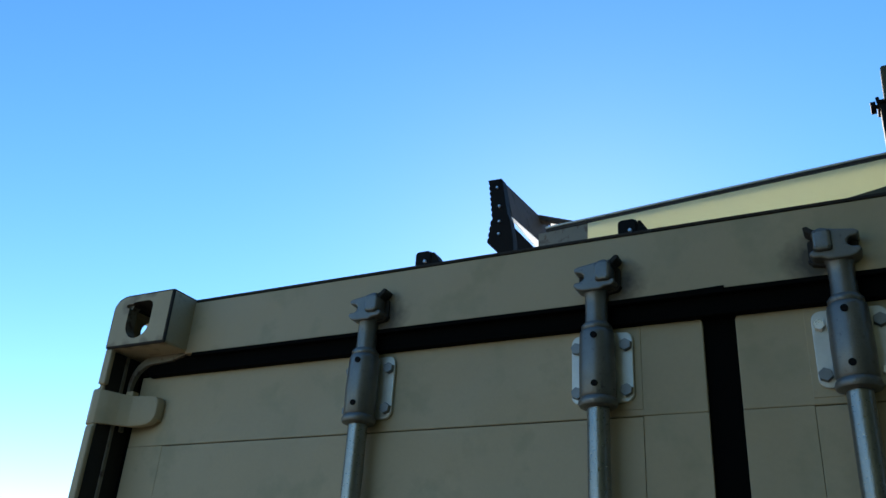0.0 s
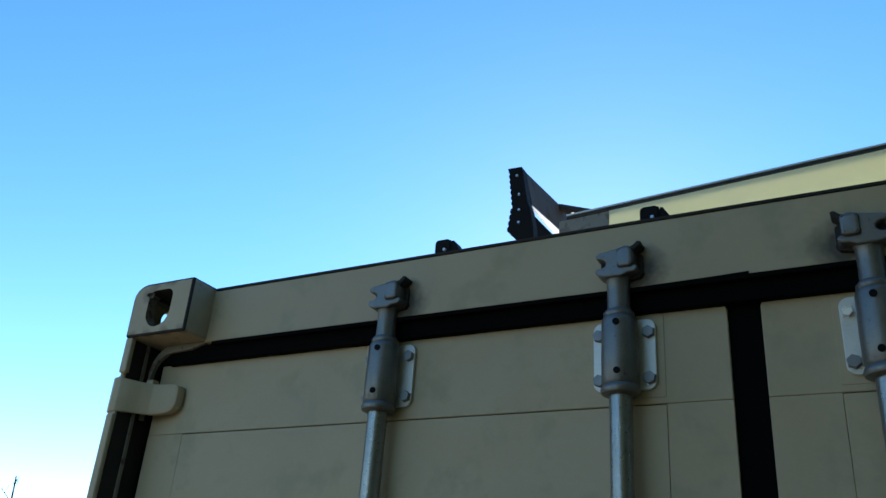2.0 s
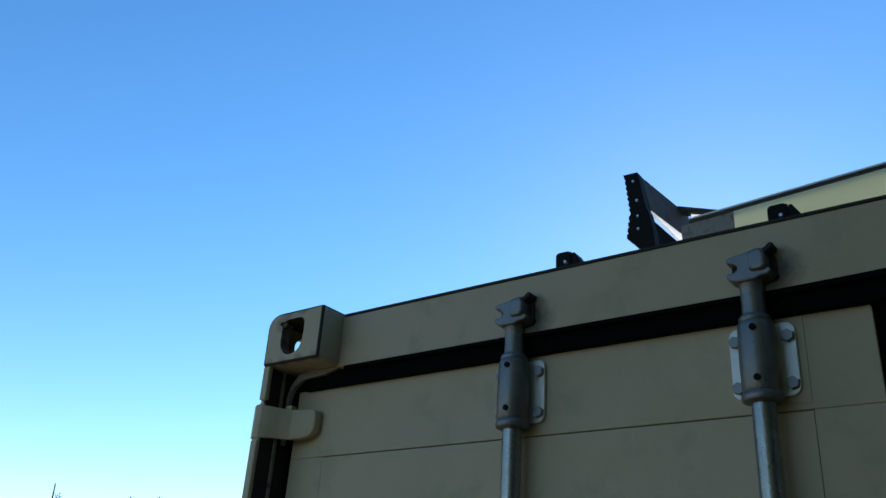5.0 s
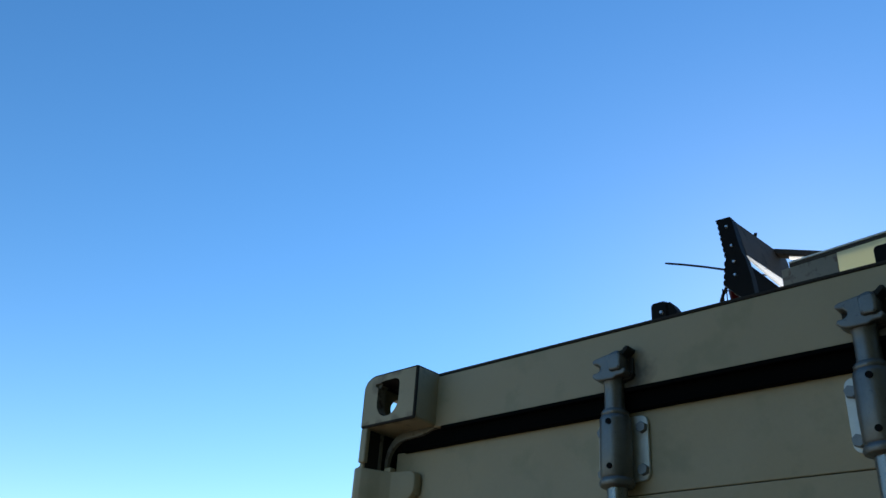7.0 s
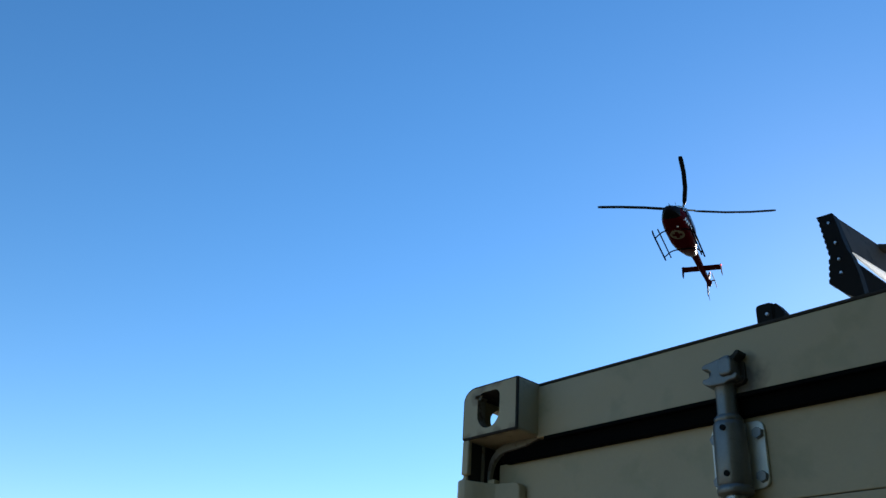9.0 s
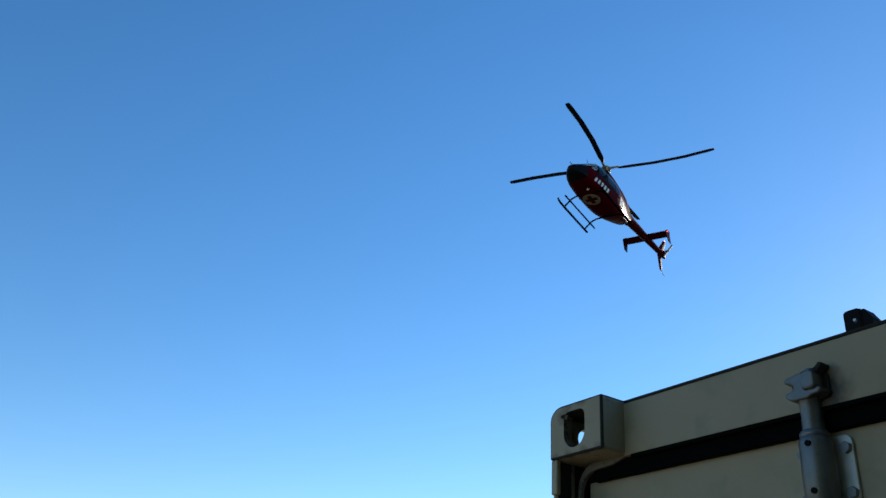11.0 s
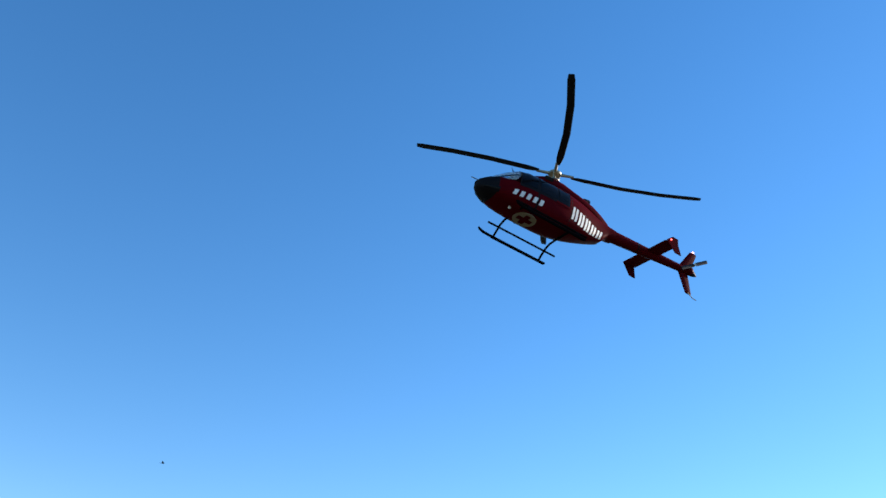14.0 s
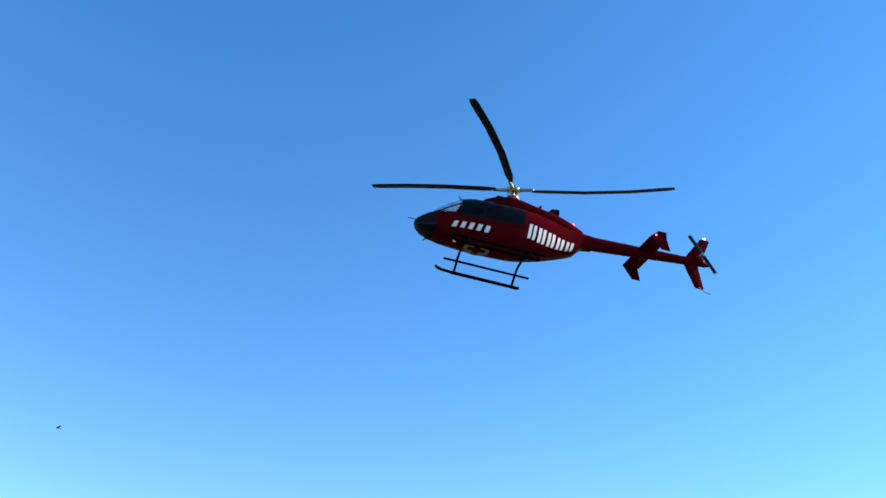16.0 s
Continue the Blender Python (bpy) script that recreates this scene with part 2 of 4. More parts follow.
def round_rect(x0, x1, z0, z1, r, n=5):
    return (arc(x1 - r, z0 + r, r, r, -90, 0, n) + arc(x1 - r, z1 - r, r, r, 0, 90, n)
            + arc(x0 + r, z1 - r, r, r, 90, 180, n) + arc(x0 + r, z0 + r, r, r, 180, 270, n))


def mirror_x(bm, about):
    for v in bm.verts:
        v.co.x = 2 * about - v.co.x
    bmesh.ops.reverse_faces(bm, faces=bm.faces[:])
    return bm


def cut(bm, cutters):
    """The solid bm less the cutters."""
    me = bpy.data.meshes.new("solid")
    finish(bm).to_mesh(me)
    ob = new("solid", me)
    made = []
    for c in cutters:
        cm = bpy.data.meshes.new("cutter")
        finish(c).to_mesh(cm)
        co = new("cutter", cm)
        made.append(co)
        mod = ob.modifiers.new("cut", "BOOLEAN")
        mod.operation, mod.solver, mod.object = "DIFFERENCE", "EXACT", co
    dg = bpy.context.evaluated_depsgraph_get()
    out = bmesh.new()
    ev = ob.evaluated_get(dg)
    out.from_mesh(ev.to_mesh())
    ev.to_mesh_clear()
    for o in (ob, *made):
        bpy.data.objects.remove(o)
    return out


# ---------------------------------------------------------------- ground
def build_ground():
    bm = bmesh.new()
    bmesh.ops.create_grid(bm, x_segments=60, y_segments=60, size=2500)
    for v in bm.verts:
        far = math.hypot(v.co.x, v.co.y)
        v.co.z = 0.0 if far < 120 else 2.0 * noise.noise(v.co * 0.004)
    ob = part("ground", bm, TURF)
    tagged(ob, "dark rough grass ground reaching the horizon", "ground", kind="structure")
    # Unseen patch added to throw warm light on the left of the doors.
    yard = prism(arc(-7.6, -1.0, 8.6, 9.0, 0, 360, 48)[:-1], 0, 0.012)
    bmesh.ops.transform(yard, matrix=Matrix.Rotation(radians(90), 4, "X"), verts=yard.verts)
    for v in yard.verts:
        v.co.y, v.co.z = -v.co.y, abs(v.co.z)
    ob = part("yard", yard, GRAVEL)
    tagged(ob, "unseen tan gravel patch added to bounce warm light on the doors", "yard", kind="structure")


def build_light_blocks():
    """Plain unseen dark walls, added to darken the doors, most at their right."""
    ob = part("light_block_south", box(0.85, 18, -3.2, -2.8, 0, 6.2), LIGHT_BLOCK)
    tagged(ob, "unseen plain dark green wall added to block sky light from behind", "wall", kind="structure")
    ob = part("light_block_east", box(2.56, 2.80, -2.7, -0.06, 0, 6.2), LIGHT_BLOCK)
    tagged(ob, "unseen plain dark green wall added to block sky light from the right", "wall", kind="structure")


# ---------------------------------------------------------------- container
WIDE, HIGH, LONG = 2.438, 2.591, 6.058
HEADER_Y, DOOR_Y = 0.0656, 0.0910
HEADER_BOTTOM, DOOR_TOP, SEAM = 2.4715, 2.4385, 2.289
GAP = 0.0240                              # half the width of the middle gasket
BARS = (0.6060, 1.0375, WIDE - 1.0395, WIDE - 0.6060)
MID = 1.2195                              # the joint between the doors


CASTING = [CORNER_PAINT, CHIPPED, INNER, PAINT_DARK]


def casting(x_side, z0, z1, y0, y1):
    """A hollow corner casting with oval apertures in its front, its outer side and its top; x_side -1: at x = 0."""
    r = 0.05
    up = z1 > 1
    out = [(0.162, z0), (0.162, z1)] + (arc(0.034, z1 - 0.030, 0.038, 0.030, 90, 180, 7) if up else [(-0.003, z1)]) + [(-0.003, z0)]
    solid = prism(out, y0, y1, 0.005)
    mz = (z0 + z1) / 2
    front = prism(arc(0.0765, mz - 0.008, 0.0335, 0.034, 180, 360, 12) + arc(0.093, mz + 0.024, 0.017, 0.016, 0, 90, 5) + arc(0.062, mz + 0.025, 0.019, 0.015, 90, 180, 5), y0 - 0.05, y0 + 0.09)
    chip = prism([(0.034, mz + 0.031), (0.040, mz + 0.027), (0.062, mz + 0.026), (0.062, mz + 0.035), (0.042, mz + 0.037), (0.035, mz + 0.0365)], y0 - 0.05, y0 + 0.008)
    hollow = box(0.028, 0.136, y0 + 0.024, y1 - 0.026, z0 + 0.022, z1 - 0.022, 0.012)
    side = prism(arc(0, (z0 + z1) / 2 - 0.002, 0.045, 0.031, 0, 360, 24)[:-1], -0.06, 0.06)
    bmesh.ops.transform(side, matrix=Matrix.Translation((0, y0 + 0.1015 if y0 < 1 else y1 - 0.1015, 0)) @ Matrix.Rotation(radians(90), 4, "Z"), verts=side.verts)
    bm = cut(solid, [front, hollow, side] + ([chip] if up else []))
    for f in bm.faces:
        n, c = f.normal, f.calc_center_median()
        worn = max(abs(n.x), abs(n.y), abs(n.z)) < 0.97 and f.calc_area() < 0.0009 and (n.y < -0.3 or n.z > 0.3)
        # Cavity faces take the near-black colour, the aperture's front wall the brown.
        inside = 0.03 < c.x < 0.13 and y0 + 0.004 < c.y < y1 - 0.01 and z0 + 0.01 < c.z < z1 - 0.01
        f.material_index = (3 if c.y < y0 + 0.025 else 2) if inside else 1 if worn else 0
    if x_side > 0:
        mirror_x(bm, WIDE / 2)
    return bm


def locking_bar(x, side, parent):
    """One upright locking bar with its cam, bearing housing, plate, bolts; side: towards which the cam's ear points."""
    ax = DOOR_Y - 0.0305
    rod = part("locking_bar", turned([(0.17, 0.0165), (0.19, 0.0172), (2.296, 0.0172), (2.30, 0.021)], x, ax), ZINC, parent, "galvanised steel locking bar", True)
    part("mounting_plate", prism(round_rect(x - 0.050, x + 0.050, 2.311, 2.4255, 0.014), DOOR_Y - 0.007, DOOR_Y - 0.001, 0.0012), PLATE, rod, "bright zinc mounting plate")
    part("bearing_housing", turned([(2.296, 0.0215), (2.299, 0.0285), (2.304, 0.0305), (2.309, 0.029), (2.3125, 0.0265), (2.316, 0.0282), (2.36, 0.0287), (2.412, 0.0275), (2.419, 0.0262), (2.4215, 0.0235),
                                    (2.424, 0.0245), (2.428, 0.0245), (2.433, 0.0205)], x, ax), CAST, rod, "cast cylindrical bearing housing", True)
    part("neck", turned([(2.430, 0.0185), (2.462, 0.0178), (2.482, 0.0182), (2.487, 0.0215), (2.494, 0.0205)], x, ax), CAST, rod, "", True)
    # cam: a block with jaws to both sides
    lo = 2.486
    cy0, cy1 = ax - 0.024, ax + 0.012
    cam_out = [(-0.015, -0.002), (0.012, -0.002), (0.020, 0.002), (0.033, 0.003), (0.038, 0.009), (0.034, 0.015), (0.022, 0.012), (0.014, 0.015), (0.010, 0.021), (0.010, 0.034), (0.016, 0.041), (0.024, 0.043),
               (0.026, 0.048), (0.018, 0.0495), (0.006, 0.046), (-0.010, 0.043), (-0.024, 0.041), (-0.031, 0.037), (-0.029, 0.031), (-0.018, 0.029), (-0.013, 0.024), (-0.014, 0.018), (-0.020, 0.014), (-0.029, 0.014),
               (-0.032, 0.008), (-0.025, 0.001)]
    o = [(x + side * px, lo + pz) for px, pz in cam_out]
    if side < 0:
        o = o[::-1]
    part("cam", prism(o, cy0, cy1, 0.0025), CAST, rod, "forked cast cam head")
    k0, k1 = sorted((x + side * 0.006, x + side * 0.031))
    part("keeper", prism(round_rect(k0, k1, lo + 0.011, lo + 0.044, 0.006), ax - 0.031, HEADER_Y + 0.003, 0.004), CAST, rod, "rounded keeper block", True)
    hook = [(0.022, 0.034), (0.030, 0.036), (0.034, 0.043), (0.0415, 0.049), (0.043, 0.055), (0.037, 0.0565), (0.030, 0.050), (0.022, 0.047)]
    hook = [(x + side * px, lo + pz) for px, pz in hook]
    part("keeper_hook", prism(hook if side > 0 else hook[::-1], ax - 0.020, HEADER_Y + 0.003, 0.0015), INNER, rod, "dark keeper hook")
    foot = [(0.018, -0.003), (0.036, 0.000), (0.042, 0.008), (0.037, 0.012), (0.020, 0.008)]
    foot = [(x + side * px, lo + pz) for px, pz in foot]
    part("keeper_foot", prism(foot if side > 0 else foot[::-1], ax - 0.004, HEADER_Y + 0.003, 0.0015), INNER, rod, "dark keeper foot")
    # Dark lug and backing plate put the notches' shade into colour.
    k0, k1 = sorted((x - side * 0.016, x - side * 0.027))
    part("keeper", prism(round_rect(k0, k1, lo + 0.013, lo + 0.034, 0.004), ax - 0.006, HEADER_Y + 0.003, 0.002), INNER, rod, "keeper lug coloured dark for the notch's shade")
    part("notch_shade", prism(round_rect(min(x - side * 0.028, x + side * 0.040), max(x - side * 0.028, x + side * 0.040), 2.490, 2.528, 0.006), HEADER_Y - 0.005, HEADER_Y - 0.001, 0.0008), INNER, rod, "dark plate standing in for shade in the cam notches")
    for sx in (-1, 1):
        for z in (2.4025, 2.3290):
            bright = x > 1.219 and ((sx < 0) == (z > 2.38))
            b = bmesh.new()
            bmesh.ops.create_cone(b, cap_ends=True, segments=6, radius1=0.0092 if bright else 0.0105, radius2=0.0078 if bright else 0.0095, depth=0.009, matrix=Matrix.Translation((x + sx * 0.0395, DOOR_Y - 0.011, z)) @ Matrix.Rotation(radians(90), 4, "X") @ Matrix.Rotation(radians(20 * sx + z * 90), 4, "Z"))
            part("bolt", b, SCREW if bright else BOLT, rod, "bright new bolt head" if bright else "")
    for z in (2.4065, 2.329):
        b = bmesh.new()
        bmesh.ops.create_cone(b, cap_ends=True, segments=14, radius1=0.0052, radius2=0.0052, depth=0.006, matrix=Matrix.Translation((x + side * 0.003, ax - 0.0268, z)) @ Matrix.Rotation(radians(90), 4, "X"))
        part("grease_hole", b, HOLE, rod)


def hinge(parent, flip):
    """A strap hinge: a thick blade that swings round the post's outer edge on to the door."""
    z0, z1 = 2.322, 2.394
    way = [(-0.030, 0.040, 0, 0), (-0.029, 0.026, 0, 0), (-0.022, 0.014, 0, 0), (-0.010, 0.008, 0, 0), (0.004, 0.010, 0.001, 0.001), (0.018, 0.022, 0.002, 0.003), (0.034, 0.040, 0.002, 0.005), (0.052, 0.055, 0.002, 0.006),
           (0.074, 0.063, 0.004, 0.006), (0.089, 0.067, 0.007, 0.005), (0.099, 0.069, 0.013, 0.007), (0.105, 0.070, 0.022, 0.012), (0.107, 0.071, 0.032, 0.020)]
    bl = loft([[Vector((x, y, z0 + a)), Vector((x, y, z1 - b)), Vector((x + 0.004, y + 0.016, z1 - b)), Vector((x + 0.004, y + 0.016, z0 + a))] for x, y, a, b in way])
    bmesh.ops.bevel(bl, geom=bl.edges[:], offset=0.0018, segments=2, profile=0.5, affect="EDGES")
    pin = turned([(z0 - 0.010, 0.007), (z0 - 0.004, 0.010), (z1 + 0.003, 0.010), (z1 + 0.007, 0.006)], -0.010, 0.026, 14)
    knob = box(0.030, 0.050, 0.052, 0.070, z1 - 0.010, z1 + 0.004, 0.003)
    pad = box(0.085, 0.108, 0.078, 0.0905, z0 + 0.016, z1 - 0.012, 0.003)
    made = []
    for b in (bl, pin, knob, pad):
        if flip:
            mirror_x(b, WIDE / 2)
        made.append(b)
    h = part("hinge", made[0], PAINT, parent, "painted steel strap hinge", True)
    part("hinge_pin", made[1], PAINT_DARK, h, "worn hinge pin", True)
    part("hinge_stop", made[2], PAINT, h)
    part("weld_pad", made[3], PAINT, h)


def door(parent, flip):
    """A door leaf: a frame with a panel let in, a hairline gap round it, and rubber at its edges."""
    x0, x1 = 0.0275, (WIDE - MID if flip else MID) - GAP
    px0, px1 = 0.1235, 1.0985
    g = 0.0011
    y0, y1 = DOOR_Y, DOOR_Y + 0.045
    pieces = [prism([(x0, SEAM + g), (x1, SEAM + g)] + arc(x1 - 0.010, DOOR_TOP - 0.010, 0.010, 0.010, 0, 90, 5) + [(x0, DOOR_TOP)], y0, y1, 0.0018), box(x0, px0 - g, y0, y1, 0.16, SEAM + g - 0.0004, 0.001), box(px1 + 0.0005, x1, y0, y1, 0.16, SEAM + g - 0.0004, 0.001)]
    panel = box(px0, px1, y0 - 0.0006, y1 - 0.004, 0.17, SEAM - 0.0008, 0.0008)
    patch = box(1.060, px1 + 0.0005, y0 - 0.0012, y0 + 0.003, 2.300, DOOR_TOP - 0.006, 0.0008)
    backing = box(x0 + 0.01, x1 - 0.01, y0 + 0.012, y1 + 0.01, 0.165, DOOR_TOP - 0.01)
    seal = box(x0 - 0.004, x1 + 0.004, y0 + 0.022, y1 + 0.02, 0.15, DOOR_TOP + 0.004)
    made = []
    for b in (*pieces, panel, patch, backing, seal):
        if flip:
            mirror_x(b, WIDE / 2)
        made.append(b)
    d = part("door", made[0], PAINT, parent, "closed beige painted steel door leaf")
    part("door_stile", made[1], PAINT, d)
    part("door_stile", made[2], PAINT, d)
    part("door_panel", made[3], PAINT, d)
    part("reinforcing_strip", made[4], PAINT, d)
    part("door_core", made[5], INNER, d)
    part("door_seal", made[6], GASKET, d, "black rubber seal")
    hinge(d, flip)


def build_container():
    c = thing("shipping_container", "beige painted steel shipping container with closed doors, worn edges", "container")
    body = part("header", box(0.158, WIDE - 0.158, HEADER_Y, HEADER_Y + 0.09, HEADER_BOTTOM, HIGH - 0.0062, 0.002), HEADER_PAINT, c, "flat painted door header with shade painted beside the cams")
    part("drip_edge", box(0.164, WIDE - 0.164, HEADER_Y - 0.002, HEADER_Y + 0.03, HIGH - 0.0060, HIGH - 0.0003, 0.0015), CHIPPED, body, "rust-worn top edge")
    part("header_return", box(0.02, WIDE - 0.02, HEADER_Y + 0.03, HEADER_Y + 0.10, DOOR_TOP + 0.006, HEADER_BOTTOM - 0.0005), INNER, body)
    for s in (-1, 1):
        for zz in ((HIGH - 0.1155, HIGH + 0.0025), (0.0, 0.118)):
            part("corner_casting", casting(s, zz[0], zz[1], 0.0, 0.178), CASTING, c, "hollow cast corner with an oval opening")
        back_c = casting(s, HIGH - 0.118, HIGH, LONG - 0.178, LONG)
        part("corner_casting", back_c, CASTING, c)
        # corner post: outer strip, web and inner rib
        strip = box(-0.010, 0.009, 0.005, 0.016, 0.10, 2.329 - 0.012, 0.003)
        strip_up = box(-0.003, 0.016, 0.004, 0.016, 2.402, HIGH - 0.1140, 0.003)
        outer = box(-0.012, 0.006, 0.012, 0.17, 0.10, 2.330, 0.004, 3)
        outer_up = box(-0.006, 0.006, 0.012, 0.17, 2.3305, HIGH - 0.1110, 0.004, 3)
        # The web and the channel's inner sheet take a near-black colour.
        web = box(0.0065, 0.10, 0.118, 0.165, 0.10, HIGH - 0.1150)
        rib = box(0.0085, 0.0125, 0.052, 0.060, 0.10, HIGH - 0.1150, 0.001)
        liner = box(0.0065, 0.0085, 0.0165, 0.117, 0.10, HIGH - 0.1145)
        soft = box(0.008, 0.030, 0.098, 0.122, 0.12, HEADER_BOTTOM - 0.002, 0.004)
        lip = prism([(0.0130, 2.318), (0.0190, 2.318), (0.0195, 2.400)] + arc(0.070, 2.410, 0.049, 0.0485, 172, 95, 8) + [(0.120, 2.4615), (0.157, HEADER_BOTTOM - 0.0004), (0.157, 2.4765)]
                    + arc(0.070, 2.4165, 0.058, 0.0600, 92, 176, 8), HEADER_Y + 0.003, HEADER_Y + 0.014, 0.0015)
        for b in (strip, strip_up, outer, outer_up, web, rib, liner, soft, lip):
            if s > 0:
                mirror_x(b, WIDE / 2)
        post = part("corner_post", outer, PAINT, c, "painted corner post with a dark channel")
        part("post_head", outer_up, PAINT, post)
        part("post_flange", strip, PAINT, post)
        part("post_flange", strip_up, PAINT, post)
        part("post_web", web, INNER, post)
        part("post_liner", liner, INNER, post, "near-black sheet on the channel's inner face")
        part("post_rib", rib, PAINT_DARK, post)
        # The lip's darker paint carries the deep shade under the header.
        part("frame_lip", lip, PAINT_DARK, post, "rounded painted lip of the door frame, darkened as in shade")
        part("post_gasket", soft, GASKET, post, "black rubber gasket")
        side = box(0.002, 0.04, 0.166, LONG - 0.17, 0.12, HIGH - 0.02) if s < 0 else box(WIDE - 0.04, WIDE - 0.002, 0.166, LONG - 0.17, 0.12, HIGH - 0.02)
        part("side_wall", side, PAINT, c)
    # rubber across the top of the doors and down the middle, its ends a little uneven
    gk = part("gasket", box(0.055, WIDE - 0.055, HEADER_Y + 0.010, DOOR_Y + 0.03, DOOR_TOP - 0.004, HEADER_BOTTOM - 0.0008, 0.002), GASKET, c, "wide black rubber door gasket")
    mid = MID + 0.016
    part("gasket_flap", prism([(0.18, HEADER_BOTTOM - 0.007), (mid, HEADER_BOTTOM - 0.007), (mid, HEADER_BOTTOM + 0.0045), (1.19, HEADER_BOTTOM + 0.0030), (1.06, HEADER_BOTTOM + 0.0006), (0.18, HEADER_BOTTOM + 0.0004)], HEADER_Y - 0.0022, HEADER_Y + 0.0098, 0.0006), GASKET, gk)
    part("gasket_flap", prism([(mid + 0.0004, HEADER_BOTTOM - 0.007), (WIDE - 0.18, HEADER_BOTTOM - 0.007), (WIDE - 0.18, HEADER_BOTTOM + 0.0004), (mid + 0.0004, HEADER_BOTTOM + 0.0004)], HEADER_Y - 0.0022, HEADER_Y + 0.0098, 0.0006), GASKET, gk)
    part("middle_gasket", box(MID - GAP - 0.004, MID + GAP + 0.004, DOOR_Y + 0.006, DOOR_Y + 0.03, 0.15, DOOR_TOP + 0.01, 0.002), GASKET, gk)
    door(c, False)
    door(c, True)
    for x, s in zip(BARS, (1, 1, -1, -1)):
        locking_bar(x, s, c)
    part("door_sill", box(0.158, WIDE - 0.158, 0.03, 0.178, 0.0, 0.158, 0.004), PAINT, c)
    part("roof_panel", box(0.006, WIDE - 0.006, HEADER_Y + 0.032, LONG - 0.18, HIGH - 0.03, HIGH - 0.008), ROOF, c, "cream painted roof sheet")
    part("end_wall", box(0.04, WIDE - 0.04, LONG - 0.17, LONG - 0.12, 0.1, HIGH - 0.03), PAINT, c)
    part("container_floor", box(0.04, WIDE - 0.04, 0.18, LONG - 0.18, 0.10, 0.158), INNER, c)
    return c


# ---------------------------------------------------------------- things on the roof
ROOF_Z = HIGH - 0.008


def build_roof_things():
    # black rubber brackets along the front of the roof
    first = thing("roof_bracket", "small black bracket with one screw on the container roof", "bracket", group="brackets on the roof")
    out = [(-0.019, 0.0), (0.016, 0.0), (0.016, 0.128)] + arc(0.008, 0.124, 0.007, 0.006, 20, 90, 3) + arc(-0.011, 0.122, 0.008, 0.008, 90, 180, 4) + [(-0.019, 0.05)]
    body = part("bracket_body", prism(out, -0.02, 0.02, 0.002), BLACK, first)
    b = bmesh.new()
    bmesh.ops.create_cone(b, cap_ends=True, segments=12, radius1=0.0042, radius2=0.003, depth=0.005, matrix=Matrix.Translation((0.005, -0.0215, 0.105)) @ Matrix.Rotation(radians(90), 4, "X"))
    part("screw", b, ALU, body, "bare screw head")
    part("bracket_edge", box(0.0162, 0.0185, -0.019, 0.018, 0.0, 0.122, 0.0008), BLACK, body)
    part("bracket_wing", prism([(0.0187, 0.0), (0.0187, 0.125), (0.024, 0.125), (0.037, 0.104), (0.040, 0.0)], -0.018, 0.014, 0.001), BLACK, body)
    first.matrix_basis = pose(0.6125, 0.250, ROOF_Z - 0.004)
    copy_thing(first, pose(1.046, 0.256, ROOF_Z - 0.004))

    # long cream rail lying across the roof, slightly askew
    askew = pose(0.862, 0.312, 0, 0, 0, -5.6)
    rail = thing("roof_rail", "long cream translucent panel rail lying across the container roof", "rail", at=askew)
    # The ladder's shadow on the rail is put into this end's colour.
    part("rail_end", box(-0.026, 0.0842, 0.001, 0.006, ROOF_Z + 0.0145, 2.7520, 0.0008), PAINT_DARK, rail, "rail end coloured grey-brown for the ladder's shadow")
    part("rail_web", box(0.085, 1.40, 0.0, 0.004, ROOF_Z + 0.0145, 2.7520, 0.0008), CREAM, rail, "cream translucent web")
    part("top_flange", box(-0.008, 1.402, -0.0006, 0.030, 2.7523, 2.7590, 0.0008), ALU_DARK, rail, "weathered top flange")
    part("flange_edge", box(-0.008, 1.402, -0.0030, 0.030, 2.7592, 2.7627, 0.0006), PLATE, rail, "bright bare metal edge")
    part("side_strip", prism([(0.49, ROOF_Z + 0.0145), (1.40, ROOF_Z + 0.0145), (1.40, 2.800), (0.64, 2.6985), (0.49, 2.6795)], -0.0060, -0.0006, 0.0008), GREYBOX, rail, "dull grey-green strip against the web")
    part("bottom_flange", box(-0.018, 1.402, -0.008, 0.040, ROOF_Z, ROOF_Z + 0.014, 0.0015), ALU, rail)

    # short stack of two channels with ridged black ends
    lad = thing("folded_ladder", "end of a folded aluminium ladder with ridged black rubber feet", "ladder")
    yf, yb = 0.41, 0.68

    def rising(bm, steep=0.11):
        for v in bm.verts:
            v.co.z += steep * max(0, v.co.y - yf)
        return bm
    left = [(0.674, 2.961)]
    for k in range(7):
        z, x = 2.956 - 0.0145 * k, 0.676 + 0.0017 * k
        left += [(x, z), (x + 0.0010, z - 0.0065), (x + 0.0030, z - 0.0078), (x + 0.0034, z - 0.0135)]
    for k in range(4):
        z, x = 2.852 - 0.0150 * k, 0.6855 - 0.0020 * k
        left += [(x + 0.0020, z), (x - 0.0005, z - 0.0015), (x - 0.0010, z - 0.0105), (x + 0.0016, z - 0.0125)]
    left += [(0.684, 2.792), (0.706, 2.766)]
    right = [(0.747, 2.735), (0.742, 2.800), (0.733, 2.850), (0.727, 2.864), (0.722, 2.890), (0.714, 2.940), (0.710, 2.9595)]
    foot = part("end_cap", prism(left + right, yf - 0.012, yf + 0.016, 0.0015), BLACK, lad, "ridged black rubber foot")
    for x, z in ((0.697, 2.939), (0.704, 2.888), (0.705, 2.848), (0.705, 2.816)):
        b = bmesh.new()
